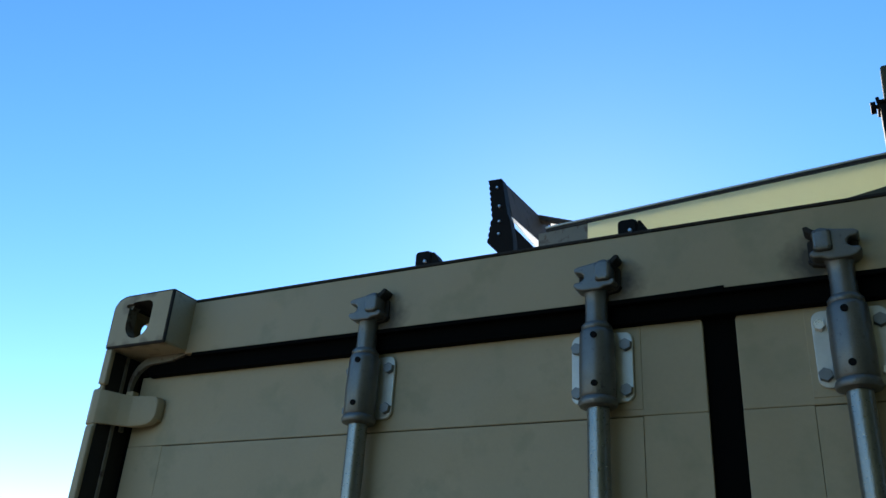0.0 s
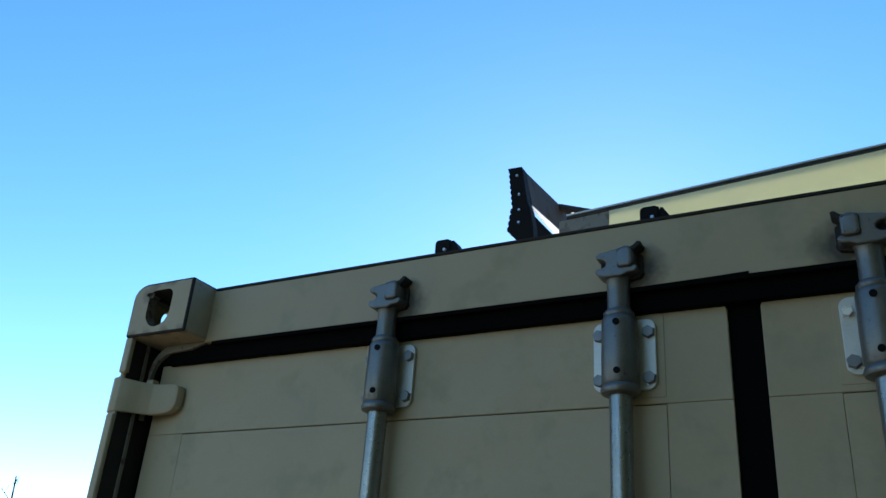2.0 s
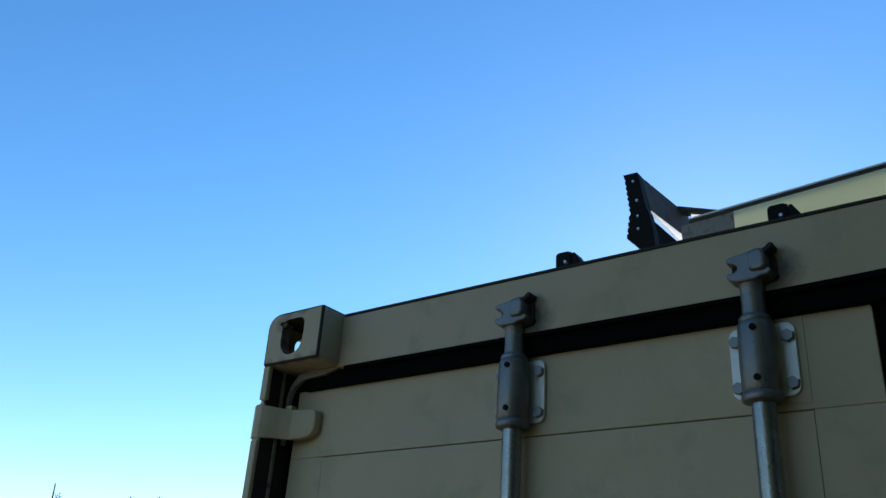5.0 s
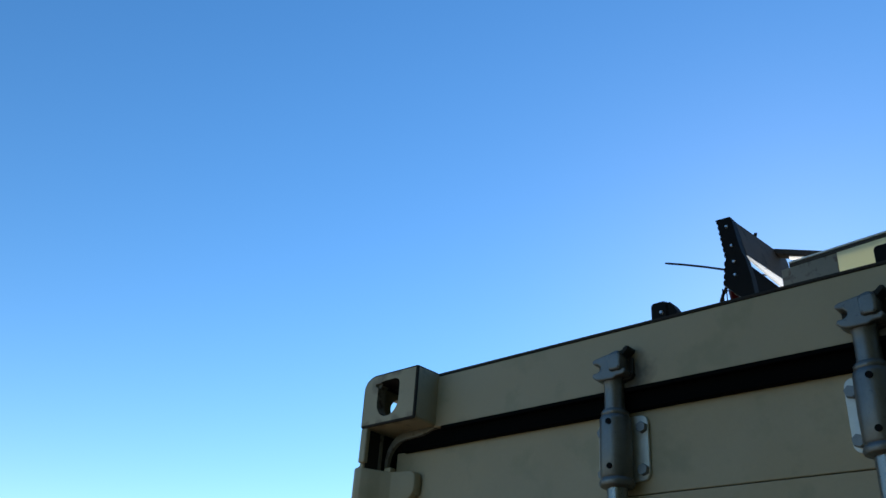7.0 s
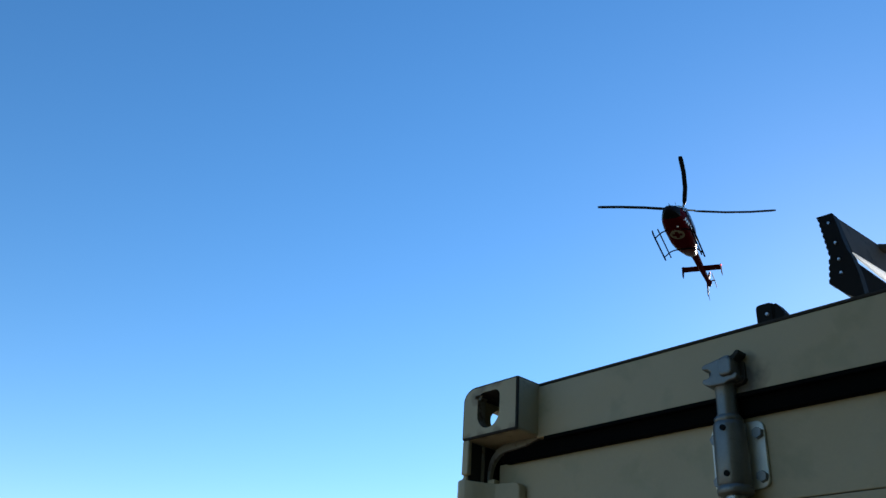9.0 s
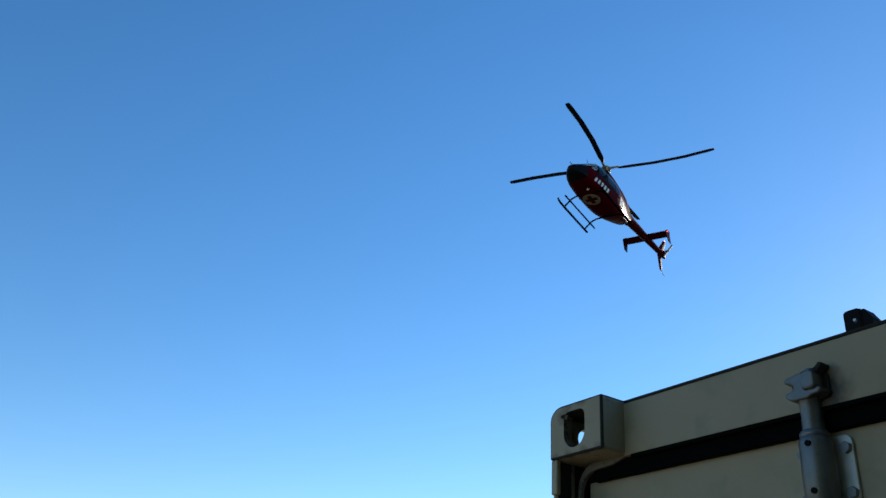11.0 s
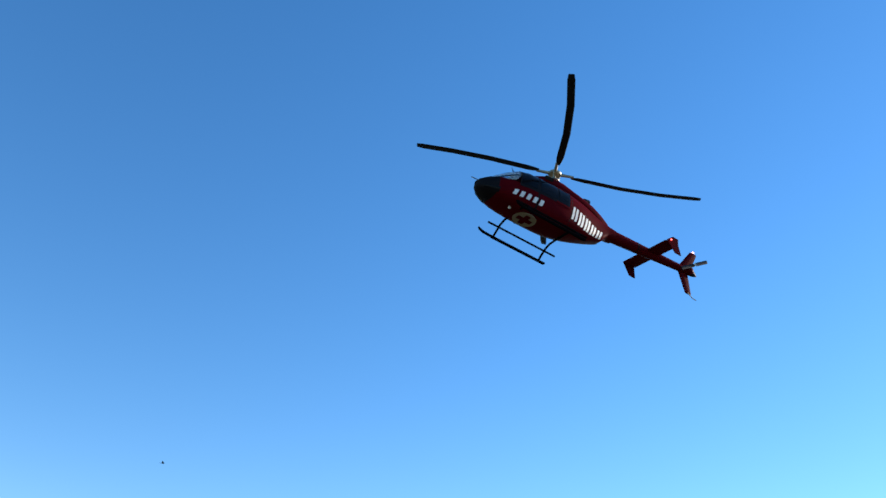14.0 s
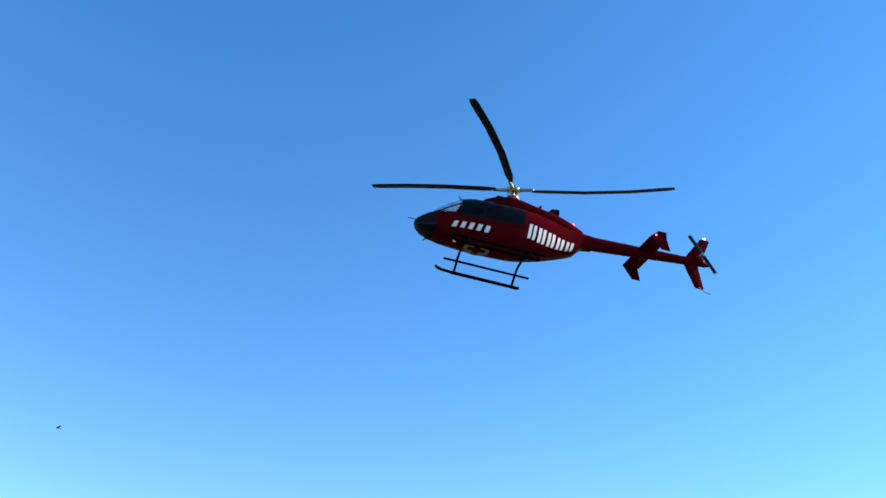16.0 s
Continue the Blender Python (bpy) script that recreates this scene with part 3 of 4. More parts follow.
        bmesh.ops.create_cone(b, cap_ends=True, segments=12, radius1=0.0038, radius2=0.0028, depth=0.005, matrix=Matrix.Translation((x + 0.003, yf - 0.0135, z - 0.003)) @ Matrix.Rotation(radians(90), 4, "X"))
        part("screw", b, ALU, foot, "bare screw head")
    up = part("upper_rail", rising(prism([(0.703, 2.956), (0.709, 2.958), (0.727, 2.866), (0.721, 2.866)], yf + 0.0165, yb + 0.03, 0.001)), ALU_DARK, lad, "grey aluminium side rail")
    part("lower_rail", rising(prism([(0.723, 2.842), (0.731, 2.842), (0.744, 2.700), (0.736, 2.700)], yf + 0.0165, yb + 0.11, 0.001), 0.05), MATT, lad, "black side rail")
    wedge = box(0.7235, 0.7275, yf + 0.017, yb + 0.09, 2.8425, 2.8655, 0.0)
    for v in wedge.verts:
        if v.co.y < yf + 0.1 and v.co.z < 2.85:
            v.co.z = 2.861
        elif v.co.z < 2.85:
            v.co.z -= 0.020
    # White strip added to carry the sunlit gap's brightness in its colour.
    part("white_strip", rising(wedge), GAP_WHITE, up, "white strip standing in for the bright gap between the rails")
    part("rail_leg", box(0.702, 0.742, yb - 0.16, yb - 0.02, ROOF_Z, 2.72, 0.003), ALU_DARK, lad)
    part("rung", prism([(0.709, 2.968), (0.88, 2.905), (0.88, 2.921), (0.709, 2.984)], yb - 0.045, yb - 0.015, 0.003), ALU_DARK, lad, "flat rung")
    part("rung", box(0.735, 0.88, yb - 0.045, yb - 0.015, 2.72, 2.745, 0.004), ALU_DARK, lad)
    # White piece added for the bright sliver beside the rung.
    part("bright_sliver", prism([(0.745, 2.940), (0.795, 2.924), (0.795, 2.932), (0.745, 2.949)], yb - 0.049, yb - 0.0455), GAP_WHITE, lad)

    # black housing with a clamp knob
    hb = thing("equipment_box", "black tapered equipment box with a grey upper panel and clamp knob", "equipment box")
    y0, y1 = 0.165, 0.205
    shell = part("lower_shell", prism([(1.488, ROOF_Z), (1.69, ROOF_Z), (1.705, 2.8105), (1.4930, 2.8105)], y0, y1, 0.004), BLACK, hb)
    part("upper_panel", prism([(1.5005, 2.8115), (1.702, 2.8115), (1.706, 2.890), (1.5036, 2.885)], y0 + 0.004, y1 - 0.004, 0.003), GREYBOX, hb, "grey-green upper panel")
    part("clamp_strip", box(1.489, 1.71, y0 - 0.003, y1 + 0.003, 2.808, 2.814, 0.001), BLACK, shell)
    knob = tube([(1.480, 0.18, 2.812), (1.499, 0.18, 2.812)], 0.0035, 10)
    tube([(1.4790, 0.18, 2.811), (1.4870, 0.18, 2.811)], 0.0105, 12, knob)
    tube([(1.4925, 0.18, 2.813), (1.4910, 0.18, 2.830)], 0.003, 8, knob)
    part("clamp_knob", knob, BLACK, shell, "black screw knob with a wing", True)


# ---------------------------------------------------------------- bare trees
def build_tree(x, y, high, seed, group):
    """A slim bare tree with an upright leader, whose tip stands over x, y."""
    rng = random.Random(seed)
    wood, fine = bmesh.new(), bmesh.new()

    def grow(p, d, length, r, level):
        pts, rs, q, w, n = [p], [r], p.copy(), d.copy(), 8 if level == 0 else 5
        sway = 0.05 if level == 0 else 0.15
        for i in range(n):
            w = (w + Vector((rng.uniform(-sway, sway), rng.uniform(-sway, sway), 0.10))).normalized()
            q = q + w * length / n
            pts.append(q.copy())
            rs.append(r * (1 - 0.82 * (i + 1) / n))
        tube(pts, rs, 7 if level < 2 else 4, wood if level < 2 else fine)
        for k in range((16, 4, 2, 0)[level]):
            f = rng.uniform(0.30, 0.94)
            i = min(int(f * n), n - 1)
            a = rng.uniform(0, 6.283)
            dd = (w * 0.9 + Vector((math.cos(a), math.sin(a), 0.2)) * rng.uniform(0.6, 1.0)).normalized()
            grow(pts[i].lerp(pts[i + 1], f * n - i), dd, (length * 0.34 * (1.02 - f) + 0.16) if level == 0 else length * rng.uniform(0.35, 0.6), max(0.012, rs[i] * 0.5), level + 1)
        return q
    tip = grow(Vector((0, 0, -0.1)), Vector((0, 0, 1)), high, high * 0.020, 0)
    for b in (wood, fine):
        for v in b.verts:
            v.co.z *= high / tip.z if v.co.z > 0 else 1
    t = thing("bare_tree", "slim leafless grey tree with fine upright twigs", "tree", at=pose(x - tip.x, y - tip.y, 0), group=group)
    part("trunk", wood, BARK, t, "", True)
    part("crown", fine, BARK, t, "bare twigs")


# ---------------------------------------------------------------- helicopter
# its space: x ahead, y to its left, z up, from the middle of the rotor head
STATIONS = [(3.18, 0.04, -2.13, -2.23), (3.10, 0.20, -2.01, -2.36), (2.92, 0.36, -1.88, -2.46), (2.60, 0.52, -1.66, -2.54), (2.20, 0.66, -1.33, -2.59), (1.80, 0.73, -1.06, -2.61), (1.40, 0.77, -0.94, -2.62),
            (0.9, 0.79, -0.90, -2.62), (0.3, 0.79, -0.86, -2.61), (-0.3, 0.77, -0.85, -2.58), (-0.9, 0.68, -0.86, -2.47), (-1.4, 0.555, -0.90, -2.34), (-1.9, 0.42, -0.96, -2.17), (-2.2, 0.35, -1.01, -2.05),
            (-2.38, 0.315, -1.04, -1.96), (-2.52, 0.29, -1.06, -1.78), (-2.66, 0.27, -1.09, -1.65), (-3.0, 0.255, -1.11, -1.60)]


COCKPIT = 1.72       # the open front of the cabin, under its clear bubble, begins here


def station(x):
    for a, b in zip(STATIONS, STATIONS[1:]):
        if b[0] <= x <= a[0]:
            f = (x - a[0]) / (b[0] - a[0])
            return [a[i] + f * (b[i] - a[i]) for i in (1, 2, 3)]
    s = STATIONS[0] if x > STATIONS[0][0] else STATIONS[-1]
    return list(s[1:])


def skin(x, a, proud=0.0):
    """The point of the cabin's skin at x, at the angle a (degrees, 0: its left, 90: the top)."""
    w, top, low = station(x)
    mid = low + (top - low) * 0.42
    c, s = math.cos(radians(a)), math.sin(radians(a))
    e = 0.72 if s > 0 else 0.56
    h = (top - mid) if s > 0 else (mid - low)
    return Vector((x, (w + proud) * math.copysign(abs(c) ** e, c), mid + (h + proud) * math.copysign(abs(s) ** (e if s > 0 else 0.62), s)))


def skin_patch(x0, x1, a0, a1, proud, nx=10, na=6, lean=0.0):
    """A raised patch of the skin; lean: how far its lower edge is shifted ahead."""
    bm = bmesh.new()
    out, inn = [], []
    for layer, pr in ((out, proud), (inn, -0.02)):
        for i in range(nx + 1):
            row = []
            for j in range(na + 1):
                f = j / na
                row.append(bm.verts.new(skin(x0 + (x1 - x0) * i / nx + lean * (1 - f), a0 + (a1 - a0) * f, pr)))
            layer.append(row)
    for g in (out, inn):
        for i in range(nx):
            for j in range(na):
                bm.faces.new((g[i][j], g[i + 1][j], g[i + 1][j + 1], g[i][j + 1]))
    rim = [(i, 0) for i in range(nx)] + [(nx, j) for j in range(na)] + [(i, na) for i in range(nx, 0, -1)] + [(0, j) for j in range(na, 0, -1)]
    for (i, j), (k, m) in zip(rim, rim[1:] + rim[:1]):
        bm.faces.new((out[i][j], out[k][m], inn[k][m], inn[i][j]))
    return bm


def loft(rings, closed=True):
    bm = bmesh.new()
    vs = [[bm.verts.new(p) for p in r] for r in rings]
    n = len(vs[0])
    for r, s in zip(vs, vs[1:]):
        for k in range(n):
            bm.faces.new((r[k], r[(k + 1) % n], s[(k + 1) % n], s[k]))
    bm.faces.new(vs[0][::-1])
    bm.faces.new(vs[-1])
    return bm


def wing(root, tip, chord_r, chord_t, thick, sweep_axis=(1, 0, 0)):
    """A tapered, rounded blade or fin from root to tip; its chord lies along sweep_axis."""
    root, tip, ax = Vector(root), Vector(tip), Vector(sweep_axis)
    span = (tip - root).normalized()
    nrm = span.cross(ax).normalized()
    prof = [(0.5, 0), (0.42, 0.35), (0.25, 0.5), (0.0, 0.48), (-0.3, 0.25), (-0.5, 0.03), (-0.5, -0.03), (-0.3, -0.25), (0.0, -0.48), (0.25, -0.5), (0.42, -0.35)]
    rings = []
    for f in (0, 0.3, 0.65, 0.96, 1.0):
        ch = chord_r + (chord_t - chord_r) * f
        k = 0.85 if f == 1.0 else 1.0
        p = root.lerp(tip, f)
        rings.append([p + ax * (a * ch * k) + nrm * (b * thick * k * (0.4 + 0.6 * ch / max(chord_r, chord_t))) for a, b in prof])
    return loft(rings)


def ball(at, r, sides=10, squash=(1, 1, 1)):
    bm = bmesh.new()
    bmesh.ops.create_uvsphere(bm, u_segments=sides, v_segments=max(6, sides // 2 + 1), radius=r, matrix=Matrix.Translation(at) @ Matrix.Diagonal((*squash, 1)))
    return bm


def build_helicopter():
    h = thing("helicopter", "dark red helicopter with a black nose, white markings and landing skids", "helicopter")
    n = 40
    ring = lambda x: [skin(x, 360 * k / n) for k in range(n)]
    xs = [3.18, 3.15, 3.10, 3.02, 2.92, 2.76, 2.60, 2.5, 2.4, 2.2, 2.0, 1.8, 1.6, 1.4, 1.1, 0.8, 0.5, 0.2, -0.1, -0.4, -0.7, -1.0, -1.3, -1.6, -1.9, -2.2, -2.3, -2.38, -2.45, -2.52, -2.59, -2.66, -2.8, -3.0]
    deck = lambda x: -1.80 if x > COCKPIT else 9.0
    hull = lambda x, back=False: [Vector((p.x, p.y, min(p.z, 9.0 if back else deck(x)))) for p in ring(x)]
    body = part("fuselage", loft([hull(x) for x in xs if COCKPIT < x <= 2.5] + [hull(COCKPIT + 0.01)] + [hull(COCKPIT, True)] + [hull(x) for x in xs if x < COCKPIT]), RED, h, "glossy dark red fuselage", True)
    part("nose", loft([hull(x) for x in xs if x > 2.5] + [hull(2.5)]), NOSE, body, "black nose", True)
    part("instrument_panel", box(2.20, 2.34, -0.34, 0.34, -1.84, -1.62, 0.03), NOSE, body, "black instrument panel")
    for y in (-0.32, 0.32):
        part("cockpit_seat", box(1.76, 1.88, y - 0.2, y + 0.2, -1.84, -1.36, 0.05), NOSE, body, "dark seat back")
    # windows
    for s in (0, 1):
        fl = (lambda a: a) if s == 0 else (lambda a: 180 - a)
        part("cabin_band", skin_patch(COCKPIT, -0.46, fl(1), fl(62), 0.005, 14, 8), NOSE, body, "black band round the cabin windows", True)
        part("windshield", skin_patch(2.62, 1.74, fl(30), fl(89.5), 0.004, 10, 8), GLASS, body, "clear windshield bubble", True)
        part("cockpit_window", skin_patch(2.14, 1.76, fl(12), fl(28), 0.004, 6, 4, lean=0.16), GLASS, body, "clear quarter window", True)
        part("windshield_post", skin_patch(2.66, 1.72, fl(27.5), fl(31), 0.010, 8, 2), NOSE, body, "black windshield post", True)
        part("door_post", skin_patch(1.78, 1.70, fl(1), fl(88), 0.012, 2, 10), NOSE, body, "black door post", True)
        part("front_door_window", skin_patch(1.68, 1.02, fl(5), fl(58), 0.014, lean=0.06), GLASS_DARK, body, "tinted side window", True)
        part("rear_door_window", skin_patch(0.95, 0.18, fl(4), fl(56), 0.014), GLASS_DARK, body, "tinted side window", True)
        part("aft_window", skin_patch(0.12, -0.40, fl(3), fl(44), 0.014), GLASS_DARK, body, "tinted side window", True)
        for x0, x1, a0, a1 in ((0.20, -0.44, 44.5, 47.5), (0.20, -0.44, 0.5, 2.6), (-0.41, -0.46, 1, 47)):
            part("window_surround", skin_patch(x0, x1, fl(a0), fl(a1), 0.016, 6, 4), RED, body, "red rear window surround", True)
        part("panel_seam", skin_patch(-0.50, -0.515, fl(-70), fl(60), 0.004, 1, 12), NOSE, body)
        part("door_frame", skin_patch(1.00, 0.94, fl(-50), fl(60), 0.010, 2, 10), NOSE, body)
        part("chin_window", skin_patch(2.95, 2.45, fl(-42), fl(-8), 0.012), GLASS_DARK, body, "tinted chin window", True)
        # rows of slanted white bars below the windows and larger ones on the aft fuselage
        for k in range(5):
            x = 1.93 - 0.268 * k
            part("registration_bar", skin_patch(x, x - 0.145, fl(-24), fl(-6), 0.012, 3, 3, lean=0.06), MARK, body, "white bar")
        for k in range(5):
            x = -0.60 - 0.355 * k
            lo, hi = -14 - 8.5 * k, 9 - 3.0 * k
            for dx, wide in ((0.0, 0.105), (0.165, 0.105)):
                part("marking_bar", skin_patch(x - dx, x - dx - wide, fl(lo - 16 * dx), fl(hi - 5 * dx), 0.006, 3, 4, lean=0.05), MARK, body, "white bar")
    # round emblem under the belly, its cross left dark
    em = bmesh.new()
    bmesh.ops.create_cone(em, cap_ends=True, segments=32, radius1=0.44, radius2=0.44, depth=0.02, matrix=Matrix.Translation((0.95, 0, -2.622)))
    emblem = part("belly_emblem", em, GOLD, body, "round cream emblem")
    for m in ((0.30, 0.10), (0.10, 0.30)):
        part("emblem_cross", box(0.95 - m[0], 0.95 + m[0], -m[1], m[1], -2.640 - m[0] * 0.02, -2.630), RED, emblem, "dark red cross")
    part("belly_lamp", ball((1.75, 0.22, -2.61), 0.06), MARK, body)
    # engine cowling and rotor fairing
    cow = []
    for x, w, top, low in ((1.15, 0.10, -0.88, -0.98), (0.95, 0.28, -0.72, -1.0), (0.6, 0.40, -0.56, -1.05), (0.2, 0.45, -0.47, -1.1), (-0.25, 0.44, -0.46, -1.1), (-0.7, 0.44, -0.56, -1.1), (-1.2, 0.44, -0.64, -1.2), (-1.7, 0.40, -0.72, -1.25),
                           (-2.2, 0.30, -0.86, -1.3), (-2.6, 0.20, -1.02, -1.35)):
        mid = (top + low) / 2
        cow.append([Vector((x, w * math.copysign(abs(math.cos(t)) ** 0.7, math.cos(t)), mid + (top - low) / 2 * math.copysign(abs(math.sin(t)) ** 0.7, math.sin(t)))) for t in [2 * math.pi * k / 24 for k in range(24)]])
    cw = part("engine_cowling", loft(cow), RED, h, "red engine cowling", True)
    part("exhaust", tube([(-1.35, 0, -0.70), (-1.5, 0, -0.50), (-1.7, 0, -0.46)], [0.13, 0.13, 0.12], 16), NOSE, cw, "exhaust stack", True)
    for s in (-1, 1):
        part("intake", box(0.28, 0.62, s * 0.40 - 0.05, s * 0.40 + 0.05, -0.80, -0.62, 0.03), HOLE, cw, "dark air intake")
    part("spine_light", ball((-2.25, 0.10, -0.84), 0.045), REDLAMP, cw, "glowing red anti-collision light")
    part("antenna", wing((-0.95, 0, -0.62), (-1.05, 0, -0.36), 0.16, 0.08, 0.03), RED, cw)
    part("wire_cutter", wing((1.62, 0, -1.06), (1.86, 0, -0.78), 0.12, 0.03, 0.03), NOSE, body, "black wire cutter")
    part("wire_cutter", wing((2.55, 0, -2.52), (2.78, 0, -2.78), 0.12, 0.03, 0.03), NOSE, body, "black wire cutter")
    part("pitot_tube", tube([(3.12, 0.1, -2.1), (3.42, 0.1, -2.12)], 0.018, 8), BOLT, body)
    # tail boom
    bx = [(-2.9, 0.250, -1.355), (-3.6, 0.232, -1.30), (-4.6, 0.202, -1.22), (-5.6, 0.172, -1.14), (-6.5, 0.145, -1.07), (-7.0, 0.13, -1.03)]
    boom = part("tail_boom", tube([(x, 0, z) for x, r, z in bx], [r for x, r, z in bx], 18), RED, h, "slim dark red tail boom", True)
    part("boom_band", tube([(-4.15, 0, -1.255), (-4.20, 0, -1.251)], 0.221, 18), NOSE, boom)
    part("tail_cone", tube([(-6.98, 0, -1.03), (-7.2, 0, -1.04), (-7.36, 0, -1.06)], [0.14, 0.11, 0.03], 14), NOSE, boom, "", True)
    st = part("stabiliser", wing((-4.93, -1.22, -1.17), (-4.93, 1.22, -1.17), 0.62, 0.62, 0.09), RED, boom, "dark red horizontal stabiliser")
    for s in (-1, 1):
        part("end_plate", loft([[Vector((-4.93 + px - 0.10 * max(0, -pz), s * (1.22 + yo - 0.10 * pz), -1.17 + pz)) for px, pz in ((0.30, 0.0), (0.02, 0.26), (-0.26, 0.26), (-0.26, 0.0), (-0.36, -0.44), (-0.06, -0.44))] for yo in (0.0, 0.035)]), RED, st)
        part("position_light", ball((-4.80, s * 1.285, -1.12), 0.035), REDLAMP if s > 0 else HUB, st, "glowing red position light" if s > 0 else "unlit position light")
    fin = part("upper_fin", wing((-6.72, -0.02, -0.98), (-7.16, -0.02, -0.06), 0.62, 0.36, 0.09), RED, boom, "swept vertical fin")
    part("lower_fin", wing((-6.62, -0.02, -1.10), (-7.02, -0.02, -2.02), 0.58, 0.34, 0.09), RED, boom)
    part("tail_skid", tube([(-6.98, 0, -1.98), (-7.25, 0, -2.12), (-7.45, 0, -2.13)], 0.018, 8), HUB, boom, "bare metal tail skid")
    part("beacon", ball((-7.14, -0.02, -0.02), 0.05), WHITELAMP, fin, "glowing anti-collision beacon")
    part("gearbox", ball((-6.9, 0.05, -1.0), 0.17, 14, (1.5, 1, 1)), RED, boom, "", True)
    tr = part("tail_rotor", tube([(-0.0, -0.16, 0.0), (0.0, 0.06, 0.0)], 0.05, 12), HUB, h, "two-bladed tail rotor", True)
    for s in (-1, 1):
        part("tail_blade", wing((0, 0.02, s * 0.06), (0, 0.02, s * 0.80), 0.15, 0.15, 0.025), BLADE, tr)
    # landing gear
    for s in (-1, 1):
        y = s * 1.21
        skid = part("skid", tube([(2.08, y, -2.96), (2.00, y, -3.02), (1.86, y, -3.065), (1.6, y, -3.08), (-0.95, y, -3.08)], [0.035, 0.05, 0.052, 0.052, 0.048], 12), SKID, h, "blue-grey landing skid tube", True)
        part("flight_step", tube([(1.86, s * 0.95, -2.75), (-1.18, s * 0.95, -2.75)], 0.040, 10), SKID, skid, "", True)
        part("skid_shoe", box(-0.9, 1.5, y - 0.03, y + 0.03, -3.145, -3.125, 0.006), SKID, skid)
    for x in (1.40, -0.68):
        part("cross_tube", tube([(x, -1.21, -3.04), (x, -1.10, -2.92), (x, -0.86, -2.68), (x, -0.62, -2.58), (x, -0.3, -2.56), (x, 0.3, -2.56), (x, 0.62, -2.58), (x, 0.86, -2.68), (x, 1.10, -2.92), (x, 1.21, -3.04)], 0.042, 10), SKID, h, "", True)
    # rotor mast and head
    mast = part("rotor_mast", turned([(-0.60, 0.13), (-0.44, 0.12), (-0.40, 0.07), (0.02, 0.06)], 0, 0, 16), HUB, h, "bare rotor mast", True)
    part("swashplate", turned([(-0.36, 0.14), (-0.34, 0.20), (-0.30, 0.20), (-0.28, 0.13)], 0, 0, 20), HUB, mast, "", True)
    for k in range(4):
        a = radians(45 + 90 * k)
        part("pitch_link", tube([(0.17 * math.cos(a), 0.17 * math.sin(a), -0.33), (0.24 * math.cos(a), 0.24 * math.sin(a), -0.02)], 0.018, 8), HUB, mast)
    rotor = part("main_rotor", turned([(-0.07, 0.14), (-0.05, 0.24), (0.04, 0.24), (0.06, 0.16), (0.13, 0.12), (0.15, 0.05)], 0, 0, 20), HUB, h, "four-bladed main rotor head", True)
    for k in range(4):
        a = radians(90 * k)
        d = Vector((math.cos(a), math.sin(a), 0))
        side = Vector((-math.sin(a), math.cos(a), 0))
        rings = []
        prof = [(0.32, 0.0), (0.25, 0.5), (0.05, 0.6), (-0.3, 0.3), (-0.68, 0.02), (-0.68, -0.02), (-0.3, -0.3), (0.05, -0.6), (0.25, -0.5)]
        for r, ch, th in ((0.62, 0.10, 0.06), (0.85, 0.22, 0.05), (1.1, 0.27, 0.04), (2.5, 0.27, 0.035), (4.0, 0.27, 0.03), (5.2, 0.27, 0.028), (5.46, 0.20, 0.018)):
            up = 0.004 * r * r
            bend = 0.85 * (r / 5.46) * (1 - r / 5.46)
            rings.append([d * r + side * (p * ch + bend) + Vector((0, 0, up + q * th + p * ch * 0.10)) for p, q in prof])
        part("main_blade", loft(rings), BLADE, rotor, "matt black rotor blade", True)
        part("blade_grip", tube([d * 0.15, d * 0.40, d * 0.72 + Vector((0, 0, 0.004))], [0.075, 0.06, 0.05], 10), HUB, rotor)
    return h, rotor, tr


def build_bird():
    b = thing("bird", "small dark bird gliding far off in the sky", "bird")
    part("bird_body", ball((0, 0, 0), 0.09, 10, (2.2, 0.9, 0.8)), BIRD, b)
    for s in (-1, 1):
        part("bird_wing", wing((0.03, s * 0.05, 0.02), (-0.05, s * 0.50, 0.16), 0.24, 0.08, 0.03), BIRD, b)
    part("bird_tail", wing((-0.16, 0, 0), (-0.40, 0, 0), 0.08, 0.16, 0.02, (0, 1, 0)), BIRD, b)
    return b


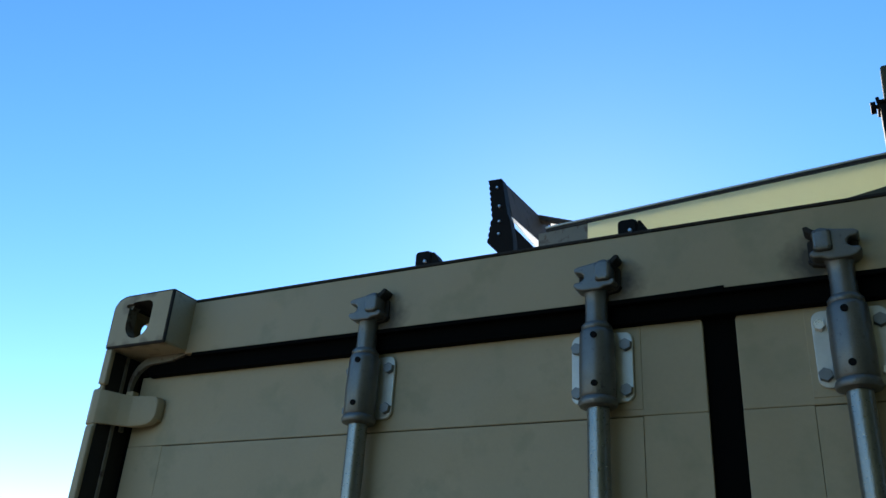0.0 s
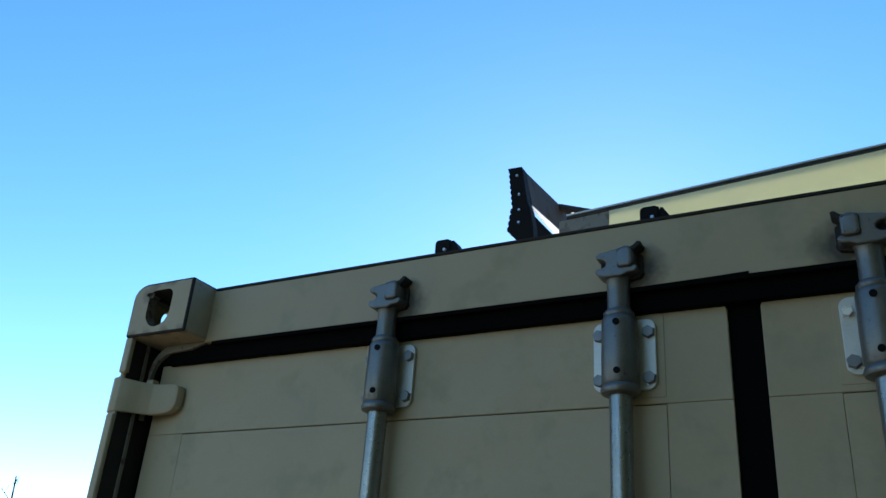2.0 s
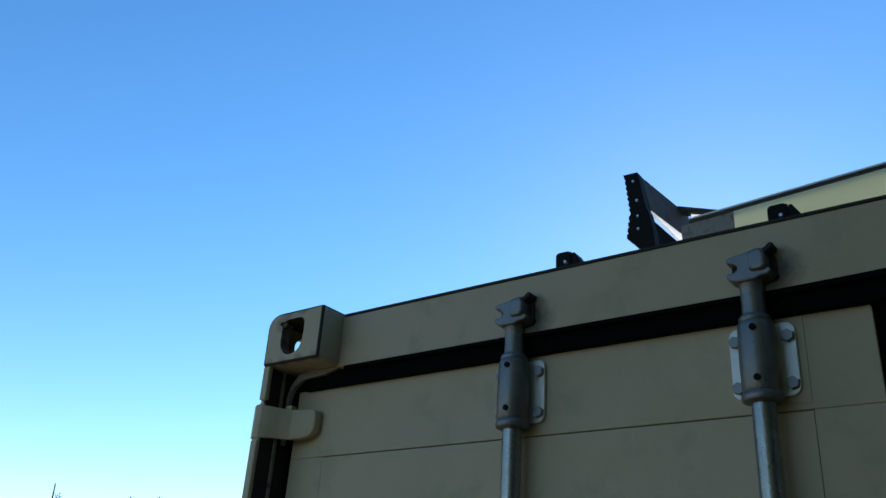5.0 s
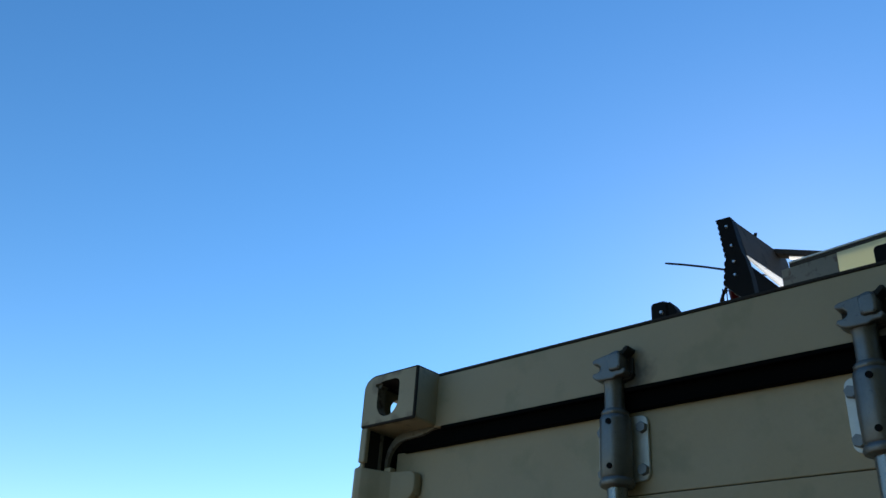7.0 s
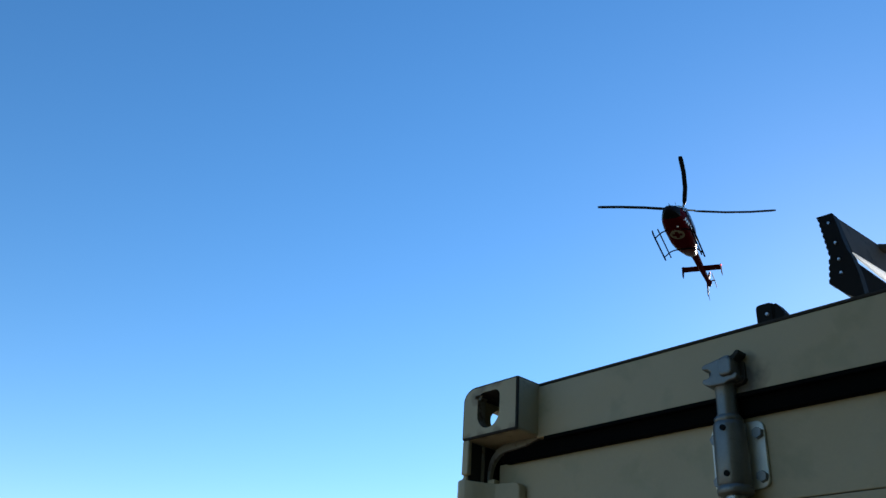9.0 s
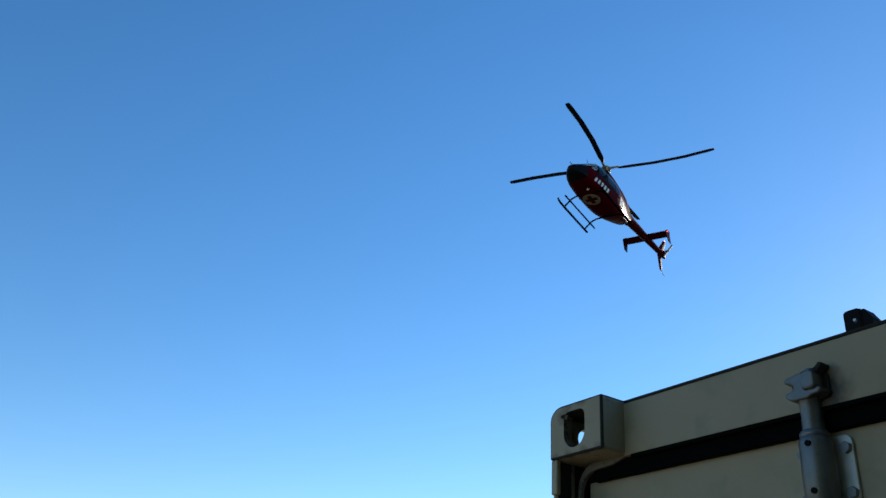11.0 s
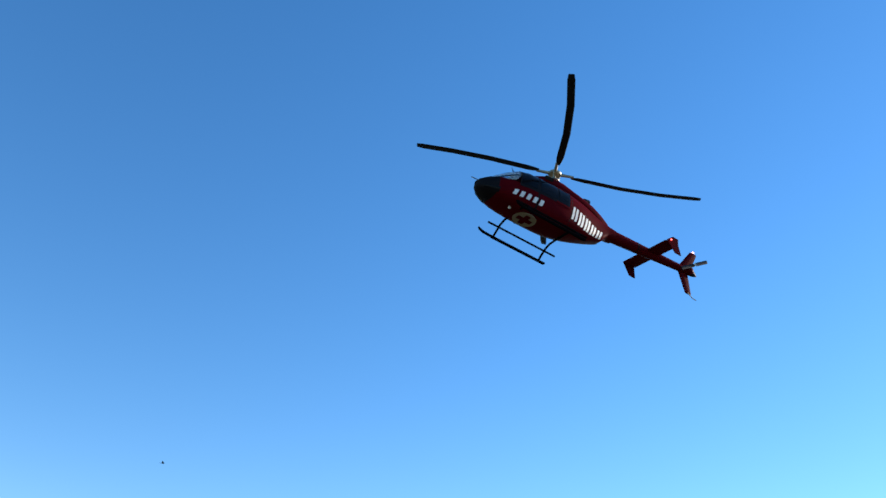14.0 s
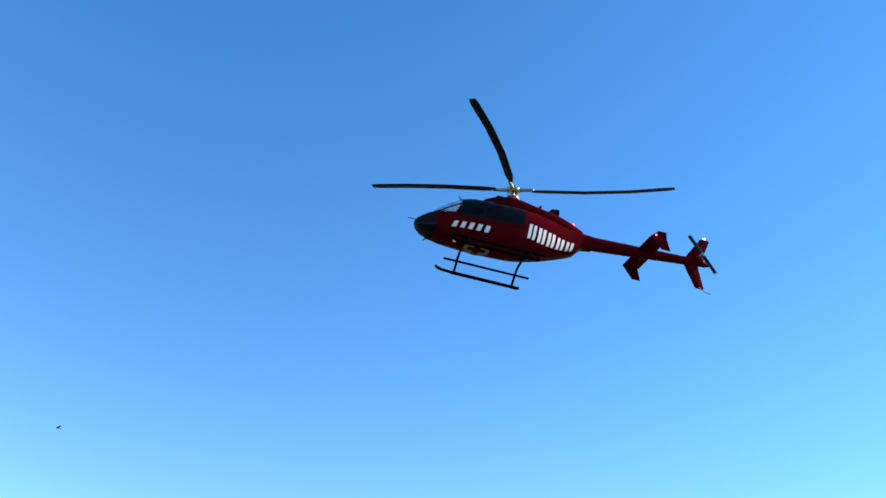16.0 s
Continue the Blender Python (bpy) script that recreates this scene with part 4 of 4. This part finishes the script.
HELICOPTER_ROWS = [
    (0, pose(-15.58, 112.41, 37.16, 1.0, -9.3, -63.2)),
    (2, pose(-17.58, 96.21, 35.96, 1.0, -9.3, -64.2)),
    (4, pose(-19.58, 80.01, 34.76, 1.0, -9.3, -65.2)),
    (5.5, pose(-21.08, 67.86, 33.86, 1.0, -9.3, -65.9)),
    (6.5, pose(-21.89, 59.93, 33.04, 0.7, -9.5, -66.4)),
    (7, pose(-22.57, 55.76, 32.86, 0.8, -9.4, -66.6)),
    (7.5, pose(-22.82, 51.90, 32.44, 0.8, -9.5, -67.1)),
    (8, pose(-23.54, 48.15, 32.37, 2.4, -9.0, -69.0)),
    (8.5, pose(-23.70, 43.74, 31.77, 1.1, -9.0, -70.0)),
    (9, pose(-23.31, 39.84, 30.83, -4.9, -8.2, -70.6)),
    (11.5, pose(-24.97, 21.38, 26.16, -4.5, -6.5, -71.3)),
    (12, pose(-24.87, 17.88, 25.52, -6.5, -6.0, -70.0)),
    (12.5, pose(-24.45, 14.25, 23.99, -4.5, -5.2, -68.2)),
    (13, pose(-23.54, 10.82, 22.71, -4.3, -4.8, -66.1)),
    (13.5, pose(-23.83, 7.78, 22.33, -1.0, -5.0, -67.9)),
    (14, pose(-23.44, 6.01, 21.55, -3.8, -5.8, -69.1)),
    (14.5, pose(-23.14, 3.03, 20.14, -2.5, -3.6, -67.6)),
    (15, pose(-22.89, 1.12, 19.47, -1.3, -2.7, -69.8)),
    (15.5, pose(-23.22, -0.62, 19.38, -2.3, -5.1, -73.0)),
    (16, pose(-22.63, -2.48, 19.40, -5.4, -3.9, -72.6)),
]
ROTOR_TURNS = [(7.5, 1974.1), (8.0, 1868.7), (8.5, 1755.0), (9.0, 1632.7), (11.5, 1065.4), (12.0, 949.6), (12.5, 841.9), (13.0, 734.2), (13.5, 630.2), (14.0, 508.6), (14.5, 398.4), (15.0, 291.4), (15.5, 177.5), (16.0, 62.1)]


TAIL_TURNS = [(0, -1356), (12.5, 144), (13.5, 236), (14.0, 305), (14.5, 392), (15.0, 417), (15.5, 510), (16.0, 580)]


def tail_angle(t):
    for (p, a), (q, b) in zip(TAIL_TURNS, TAIL_TURNS[1:]):
        if p <= t <= q:
            return a + (b - a) * (t - p) / (q - p)
    return TAIL_TURNS[-1][1]


def rotor_angle(t):
    (t0, a0), (t1, a1) = ROTOR_TURNS[0], ROTOR_TURNS[-1]
    if t <= t0:
        return a0 - 224.0 * (t - t0)
    for (p, a), (q, b) in zip(ROTOR_TURNS, ROTOR_TURNS[1:]):
        if p <= t <= q:
            return a + (b - a) * (t - p) / (q - p)
    return a1


# how the rotor's disc tips on its mast as it flies: (seconds, fore and aft, to the side)
DISC_TILT = [(7.5, 6.1, -4.3), (8, 5.7, -2.8), (8.5, 5.4, -2.9), (9, 3.7, -1.8), (11.5, 4.6, 0.8), (12, -0.4, -0.2), (12.5, 1.7, -3.1), (13, 5.8, -2.8), (13.5, 4.6, -0.3), (14, -1.2, -2.7), (14.5, 1.6, -4.8), (15, 5.8, -2.9), (15.5, -0.2, -1.1), (16, 0.7, -4.4)]


def disc_tilt(t):
    for (p, a, b), (q, c, d) in zip(DISC_TILT, DISC_TILT[1:]):
        if p <= t <= q:
            f = (t - p) / (q - p)
            return b + (d - b) * f, a + (c - a) * f
    return DISC_TILT[0][2], DISC_TILT[0][1]


build_ground()
build_light_blocks()
build_container()
build_roof_things()
build_tree(-37.91, 20.71, 7.86, 3, "bare trees beyond the container")
build_tree(-36.11, 23.66, 7.66, 11, "bare trees beyond the container")
build_tree(-35.37, 24.75, 7.80, 23, "bare trees beyond the container")
helicopter, main_rotor, tail_rotor = build_helicopter()
bird = build_bird()
second_bird = copy_thing(bird, pose(-100, -40, 28))


def motions():
    walk(helicopter, HELICOPTER_ROWS)
    quarter = [0.25 * i for i in range(65)]
    walk(main_rotor, [(t, pose(0, 0, 0, *disc_tilt(t), 0) @ pose(0, 0, 0, 0, 0, rotor_angle(t))) for t in quarter])
    walk(tail_rotor, [(t, pose(-6.9, 0.36, -0.88, 0, tail_angle(t), 0)) for t in quarter])
    far = 110.0
    eye = (1.37, -1.41, 1.94)
    glide = [(0, (-0.900, -0.330, 0.20), 0, 0, -60), (15, (-0.8119, -0.5302, 0.2400), 6, -6, -50), (15.7, (-0.8183, -0.5147, 0.2558), 10, -8, -40), (16, (-0.8165, -0.5081, 0.2742), 14, -8, -36)]
    glide_two = [(0, (-0.940, -0.240, 0.256)), (12.5, (-0.9505, -0.2101, 0.2254)), (13.5, (-0.9429, -0.2138, 0.2557)), (14, (-0.9525, -0.1580, 0.2604)), (14.6, (-0.9590, -0.1357, 0.2490)), (15.3, (-0.9703, -0.1270, 0.2059)), (16, (-0.9720, -0.1300, 0.1800))]
    walk(second_bird, [(t, pose(*[e + far * w for e, w in zip(eye, way)], 5, -4, 86 + 8 * math.sin(t))) for t, way in glide_two])
    walk(bird, [(t, pose(*[e + far * w for e, w in zip(eye, way)], rx, ry, rz)) for t, way, rx, ry, rz in glide])


motions()
